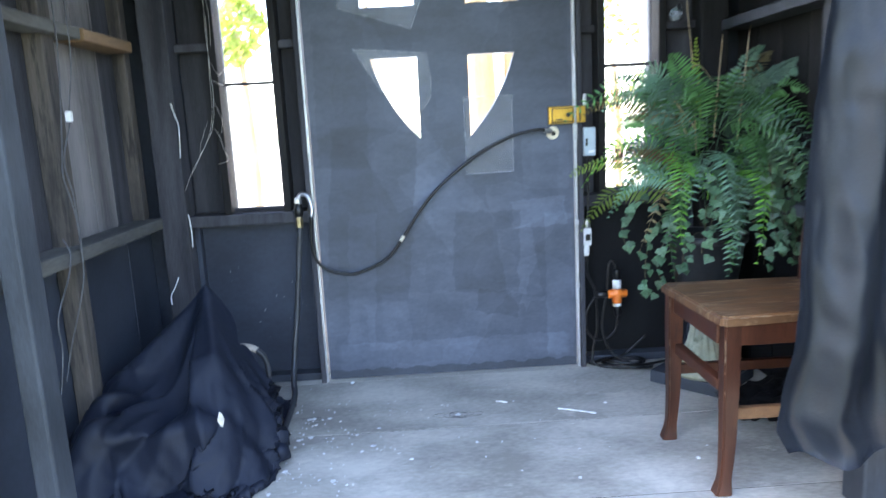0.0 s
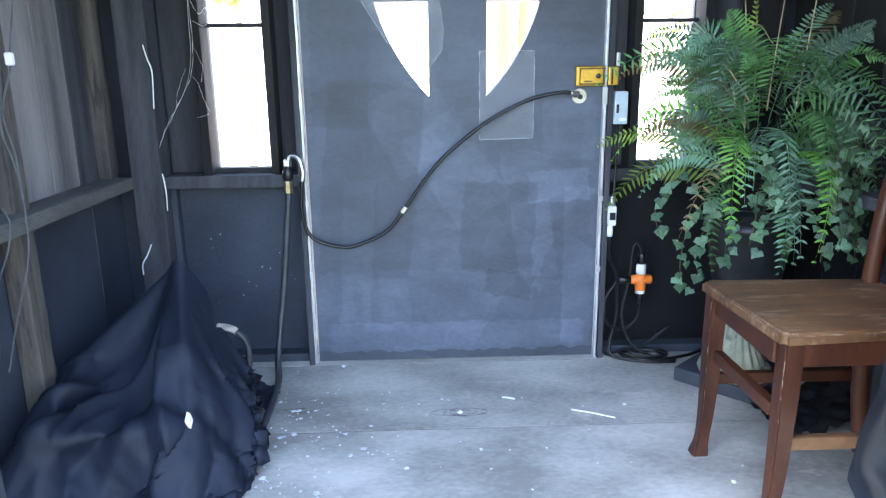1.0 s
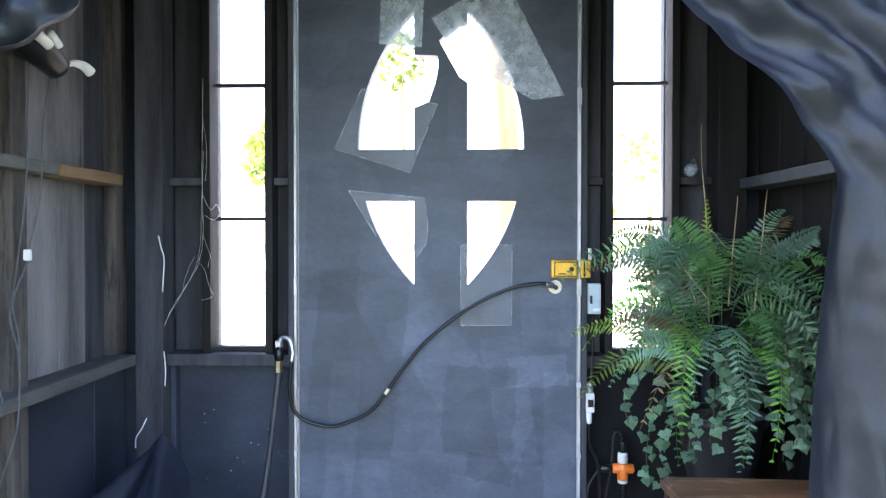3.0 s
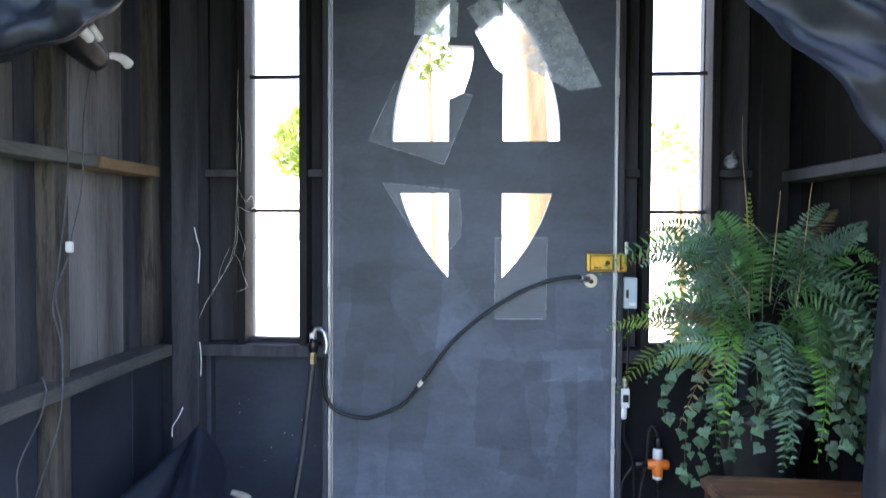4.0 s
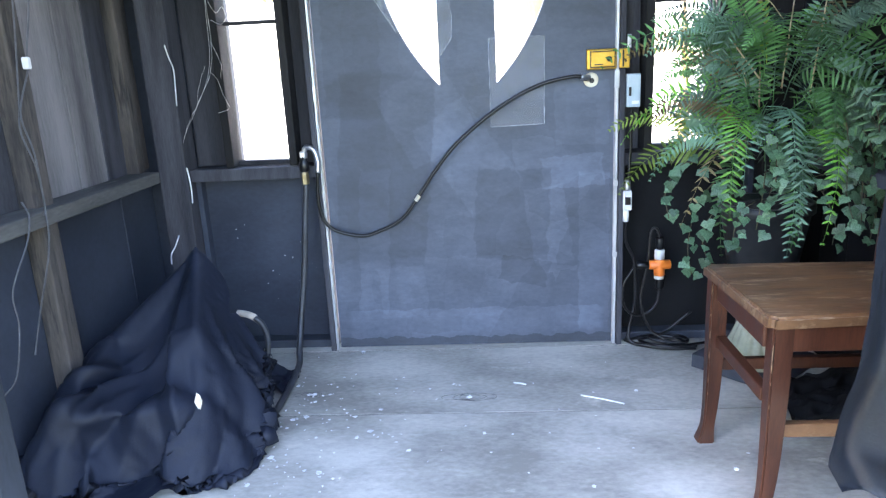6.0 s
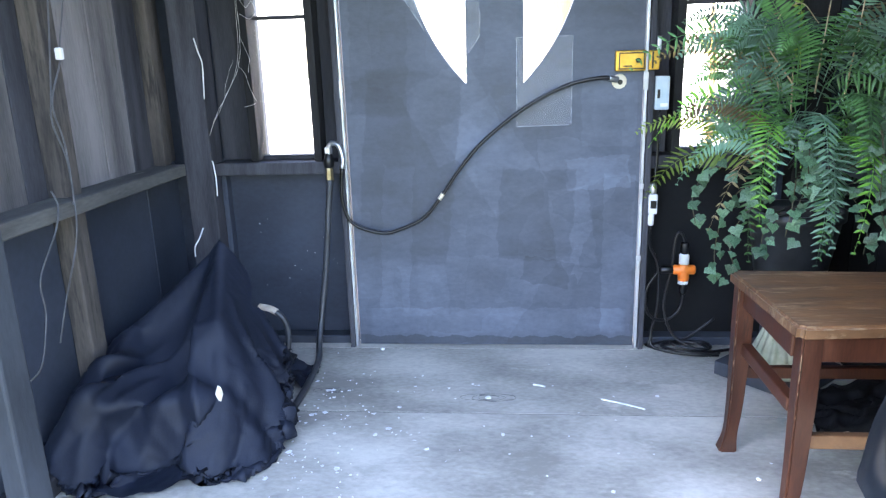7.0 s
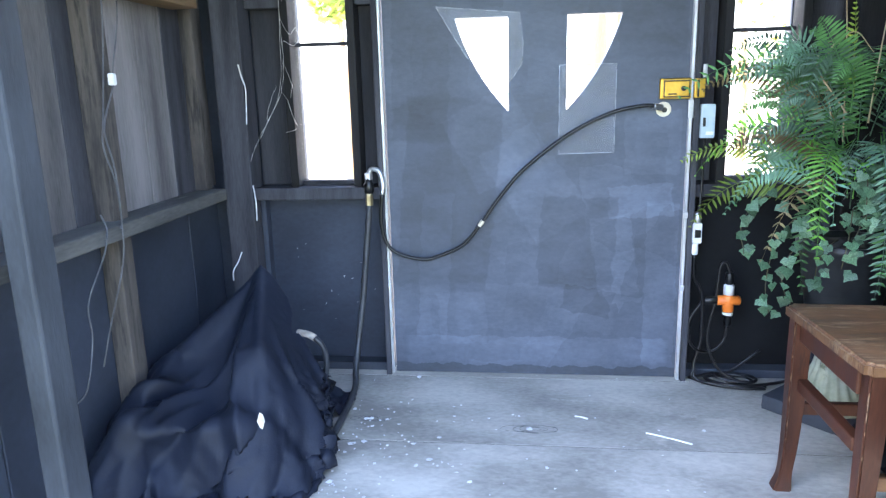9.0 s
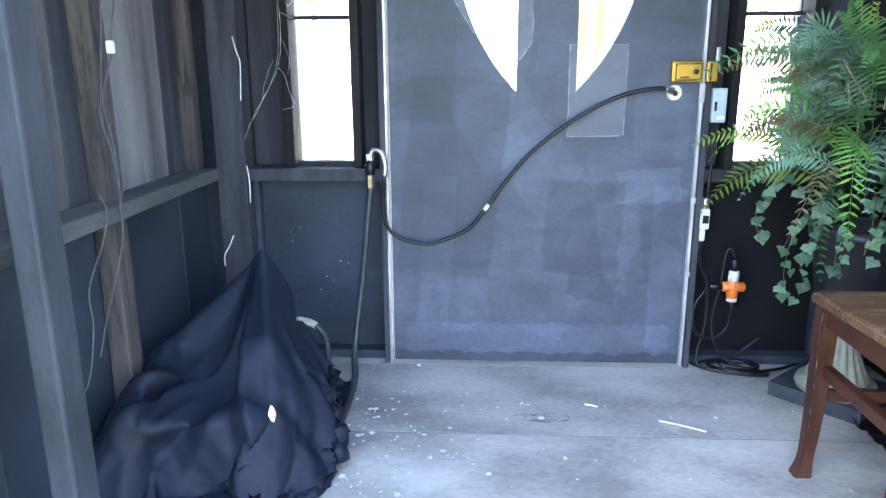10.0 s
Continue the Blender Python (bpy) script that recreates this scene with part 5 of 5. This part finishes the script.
for pts, r in (
    ([(0.984, 2.95, 0.37), (0.972, 2.955, 0.40), (0.955, 2.955, 0.385), (0.945, 2.95, 0.28), (0.925, 2.945, 0.15), (0.96, 2.93, 0.05), (1.04, 2.90, 0.012), (1.10, 2.88, 0.01)], 0.0045),
    ([(0.986, 2.95, 0.19), (0.978, 2.95, 0.14), (0.945, 2.945, 0.108), (0.90, 2.94, 0.105), (0.868, 2.94, 0.14), (0.866, 2.945, 0.21), (0.905, 2.95, 0.275)], 0.0045),
    ([(0.868, 2.937, 0.43), (0.872, 2.945, 0.36), (0.90, 2.945, 0.29), (0.905, 2.945, 0.15), (0.885, 2.94, 0.05), (0.90, 2.92, 0.01), (1.0, 2.87, 0.01), (1.09, 2.86, 0.012)], 0.005),
    ([(0.875, 2.937, 0.57), (0.88, 2.945, 0.66), (0.882, 2.945, 0.80)], 0.004),
    ([(0.873, 2.95, 0.01), (0.93, 2.90, 0.01), (1.02, 2.89, 0.012), (1.08, 2.92, 0.016), (1.05, 2.965, 0.016), (0.96, 2.96, 0.014), (0.92, 2.92, 0.018), (1.0, 2.86, 0.02), (1.13, 2.90, 0.015), (1.22, 2.96, 0.01)], 0.0055),
    ([(0.89, 2.94, 0.05), (0.88, 2.93, 0.02), (0.95, 2.95, 0.024), (1.03, 2.93, 0.026), (1.06, 2.89, 0.022), (1.0, 2.90, 0.02), (0.95, 2.93, 0.026), (1.01, 2.965, 0.03), (1.1, 2.97, 0.1)], 0.0045),
):
    cb = thing("power_cable", "black power cable coiled by the door", "cable", "cables beside the door")
    part("cable_run", tube(pts, r, 7, 7), M_rubber, cb, smooth=True)

# ---- things on the left wall ----
lamp = thing("clamp_lamp", "black clamp spotlight with pale bracket on the wall rail", "lamp")
part("lamp_head", tube([(-0.66, 2.20, 1.62), (-0.645, 2.32, 1.55), (-0.64, 2.43, 1.51)], lambda t: 0.055 - 0.02 * t, 6, 16), M_rubber, lamp, smooth=True)
part("lamp_knob", tube([(-0.60, 2.275, 1.555), (-0.60, 2.30, 1.548), (-0.60, 2.325, 1.54)], 0.014, 4, 10), M_white, lamp, "pale knob", smooth=True)
part("lamp_knob", tube([(-0.60, 2.33, 1.572), (-0.60, 2.35, 1.562), (-0.60, 2.37, 1.55)], 0.011, 4, 10), M_white, lamp, "pale knob", smooth=True)
part("lamp_bracket", tube([(-0.64, 2.44, 1.508), (-0.64, 2.50, 1.538), (-0.64, 2.56, 1.545), (-0.64, 2.60, 1.535)], lambda t: 0.008 + 0.008 * t, 5, 8, squash=0.6), M_white, lamp, "pale bent bracket")
plug = thing("inline_connector", "small white in-line cable connector on the wall", "connector")
part("connector_block", box(-0.650, -0.634, 2.29, 2.306, 0.996, 1.024, 0.004), M_white, plug)
for pts in (
    [(-0.65, 2.42, 1.50), (-0.65, 2.38, 1.35), (-0.645, 2.36, 1.17), (-0.642, 2.305, 1.03), (-0.642, 2.295, 0.99), (-0.645, 2.245, 0.896), (-0.642, 2.262, 0.80), (-0.638, 2.255, 0.66), (-0.64, 2.24, 0.57), (-0.68, 2.22, 0.42), (-0.70, 2.2, 0.32)],
    [(-0.66, 2.34, 1.50), (-0.66, 2.33, 1.35), (-0.655, 2.312, 1.16), (-0.655, 2.265, 0.935), (-0.652, 2.243, 0.856), (-0.65, 2.27, 0.771), (-0.642, 2.262, 0.68), (-0.64, 2.25, 0.658)],
    [(-0.655, 2.20, 0.70), (-0.645, 2.195, 0.685), (-0.634, 2.185, 0.662), (-0.632, 2.156, 0.61), (-0.632, 2.078, 0.522), (-0.632, 2.075, 0.44), (-0.632, 2.033, 0.338), (-0.66, 2.02, 0.30)],
):
    cb = thing("hanging_cable", "thin grey cable hanging down the timber wall", "cable", "cables on the timber wall")
    part("cable_run", tube(pts, 0.0021, 7, 6), M_cable, cb, smooth=True)
for pts in (
    [(-0.586, 2.925, 1.06), (-0.577, 2.924, 1.02), (-0.567, 2.924, 0.985), (-0.569, 2.924, 0.93), (-0.573, 2.924, 0.87)],
    [(-0.57, 2.925, 0.668), (-0.566, 2.924, 0.64), (-0.564, 2.924, 0.60), (-0.566, 2.924, 0.55)],
    [(-0.63, 2.925, 0.44), (-0.645, 2.92, 0.405), (-0.655, 2.90, 0.38), (-0.648, 2.88, 0.352)],
):
    wr = thing("bent_wire", "short bent white wire stuck to the corner post", "wire", "bent wires on the corner post")
    part("wire_run", tube(pts, 0.0022, 6, 6), M_white, wr, smooth=True)
web = thing("cobweb", "dusty cobweb strand between window and corner post", "cobweb")
for pts, r in (([(-0.572, 2.93, 0.75), (-0.54, 2.93, 0.82), (-0.49, 2.935, 0.90), (-0.455, 2.95, 0.98), (-0.445, 2.955, 1.08), (-0.448, 2.955, 1.3), (-0.444, 2.96, 1.6)], lambda t: 0.0004 + 0.0008 * abs(math.sin(t * 47)) ** 3), ([(-0.56, 2.93, 0.78), (-0.50, 2.935, 0.885), (-0.458, 2.95, 0.99), (-0.45, 2.955, 1.15), (-0.442, 2.955, 1.35)], 0.0006), ([(-0.458, 2.95, 0.97), (-0.44, 2.955, 0.945), (-0.43, 2.96, 0.90), (-0.418, 2.97, 0.86)], 0.0005), ([(-0.44, 2.955, 1.13), (-0.41, 2.965, 1.115), (-0.385, 2.975, 1.14), (-0.37, 2.985, 1.125)], 0.0006), ([(-0.45, 2.955, 0.84), (-0.43, 2.96, 0.845), (-0.42, 2.965, 0.85)], 0.0006), ([(-0.445, 2.955, 1.06), (-0.425, 2.96, 1.0), (-0.43, 2.96, 0.95)], 0.0005), ([(-0.448, 2.955, 1.2), (-0.42, 2.96, 1.15), (-0.40, 2.965, 1.17), (-0.39, 2.97, 1.13)], 0.0005), ([(-0.444, 2.955, 1.45), (-0.432, 2.96, 1.36), (-0.438, 2.96, 1.25)], 0.0005), ([(-0.51, 2.935, 0.87), (-0.495, 2.935, 0.93), (-0.47, 2.945, 0.99)], 0.0004)):
    part("strand", tube([Vector(q) + Vector((0.004 * noise.noise((q[2] * 40, i, 0)), 0, 0.004 * noise.noise((q[2] * 37, i, 5)))) for i, q in enumerate(catmull(pts, 4))], r, 2, 5), M_web, web)
ball = thing("hanging_globe", "small clear plastic globe hung behind the fern", "ornament")
glb = bmesh.new()
bmesh.ops.create_uvsphere(glb, u_segments=20, v_segments=12, radius=0.024, matrix=Matrix.Translation((1.222, 3.0, 1.287)))
part("globe", glb, M_frost, ball, smooth=True)
part("hook", tube([(1.222, 3.0, 1.31), (1.235, 3.01, 1.325), (1.25, 3.028, 1.31)], 0.003, 4, 6), M_steel, ball)

# ---- outside the end wall ----
def shrub(cx, cy, z0, rad, count, seed):
    rr = random.Random(seed)
    bm = bmesh.new()
    for k in range(count):
        d = Vector((rr.gauss(0, 1), rr.gauss(0, 1), rr.gauss(0, 1.3)))
        d = d.normalized() * rad * rr.uniform(0.35, 1.0) ** 0.6
        p = Vector((cx, cy, z0)) + Vector((d.x, d.y, d.z * 1.6)) + Vector((noise.noise(d * 3), 0, noise.noise(d * 2))) * rad * 0.7
        q = Euler((rr.uniform(0, 6), rr.uniform(0, 6), rr.uniform(0, 6))).to_matrix()
        s = rr.uniform(0.03, 0.06)
        bm.faces.new([bm.verts.new(p + q @ Vector(v)) for v in ((0, -s, 0), (s * 0.5, 0, 0.2 * s), (0, s, 0), (-s * 0.5, 0, 0.2 * s))])
    return bm


for cx, cy, z0, rad, cnt, sd in ((-1.10, 6.2, 1.75, 0.17, 420, 3), (-0.15, 7.2, 2.72, 0.18, 170, 5), (2.05, 6.8, 1.5, 0.40, 170, 8)):
    sh = thing("shrub", "sunlit yellow-green shrub beyond the window", "shrub", "shrubs beyond the windows")
    part("crown", shrub(cx, cy, z0, rad, cnt, sd), M_shrub, sh)
    part("trunk", tube([(cx, cy, -0.4), (cx + 0.05, cy, 0.6), (cx, cy, z0)], lambda t: 0.05 * (1 - 0.6 * t), 6, 8), M_tan, sh, smooth=True)
tk = thing("tree_trunk", "tan sunlit tree trunks beyond the door", "tree")
part("trunk", tube([(0.72, 5.6, -0.4), (0.74, 5.6, 1.2), (0.70, 5.6, 2.2), (0.75, 5.6, 4.0)], lambda t: 0.13 - 0.03 * t, 6, 12), M_tan, tk, smooth=True)
part("limb", tube([(0.95, 5.6, -0.4), (0.98, 5.6, 1.2), (1.02, 5.6, 2.4), (1.25, 5.6, 4.0)], lambda t: 0.07 - 0.02 * t, 6, 12), M_tan, tk, smooth=True)

# ---- floor pieces and litter ----
for y0, y1 in ((1.281, 1.5285), (1.5325, 1.9985), (2.0025, 2.467), (2.471, 2.9285), (2.9325, 3.05)):
    part("floorboard", box(-0.765, 1.48, y0, y1, -0.0115, 0.0), M_floor, floor)
for y in (1.5305, 2.0005, 2.469, 2.9305):
    part("floor_joint", box(-0.765, 1.48, y - 0.0016, y + 0.0016, -0.0113, -0.0012), M_pitch, floor, "dark open joint between boards")
for kx, ky, size in ((0.346, 2.564, 1.0), (-0.13, 2.60, 0.75)):
    for k, (ra, rb) in enumerate(((0.007, 0.005), (0.030, 0.014), (0.052, 0.019), (0.080, 0.023))):
        ring = [(kx + size * ra * math.cos(a) * (1 + 0.25 * noise.noise((a, k, kx))), ky + size * rb * math.sin(a) * (1 + 0.3 * noise.noise((a * 2, k, 3 + kx))), 0.0006) for a in [math.pi * 2 * i / 14 for i in range(15)]]
        part("wood_knot", tube(ring, lambda t: 0.0010 * (0.25 + abs(noise.noise((t * 6, k * 3, kx)))) * (5.0 if k == 0 else 1.6), 3, 5), M_knot if k else M_chip, floor, "oval knot with raised grain")
lr = random.Random(4)
flakes = bmesh.new()
for k in range(190):
    near = lr.random() < 0.75
    x, y = (-0.2 + abs(lr.gauss(0, 0.2)), lr.uniform(1.85, 2.72)) if near else (lr.uniform(-0.2, 1.2), lr.uniform(1.9, 2.95))
    s = lr.uniform(0.0012, 0.0042) if lr.random() < 0.88 else lr.uniform(0.005, 0.009)
    a0 = lr.uniform(0, 6.3)
    vs = [flakes.verts.new((x + s * lr.uniform(0.6, 1.3) * math.cos(a0 + j * 1.2566), y + s * lr.uniform(0.6, 1.3) * math.sin(a0 + j * 1.2566), 0.0012 + lr.uniform(0, 0.002))) for j in range(5)]
    f = flakes.faces.new(vs)
    ex = bmesh.ops.extrude_face_region(flakes, geom=[f])
    bmesh.ops.translate(flakes, verts=[v for v in ex["geom"] if isinstance(v, bmesh.types.BMVert)], vec=(0, 0, 0.001))
tagged(part("paint_flakes", flakes, M_chip), "white paint flakes scattered on the grey floor", "litter", kind="stuff")
for pts, r in (([(0.674, 2.560, 0.002), (0.73, 2.533, 0.003), (0.788, 2.502, 0.002)], 0.0022), ([(0.481, 2.652, 0.002), (0.50, 2.645, 0.003), (0.517, 2.637, 0.002)], 0.0024)):
    sl = thing("wood_splinter", "pale wood splinter lying on the grey floor", "litter", "splinters on the floor")
    part("splinter", tube(pts, r, 5, 6, squash=0.6), M_chip, sl)
tagged(part("paint_crumb", lathe([(0.004, 0), (0.007, 0.003), (0.004, 0.006), (0.001, 0.007)], 5, (0.985, 2.165, 0.0)), M_chip), "white crumb of paint on the floor", "litter")
tagged(part("paint_crumb", lathe([(0.006, 0), (0.008, 0.004), (0.002, 0.008)], 6, (-0.03, 2.915, 0.0)), M_chip), "white crumb of paint on the floor", "litter")
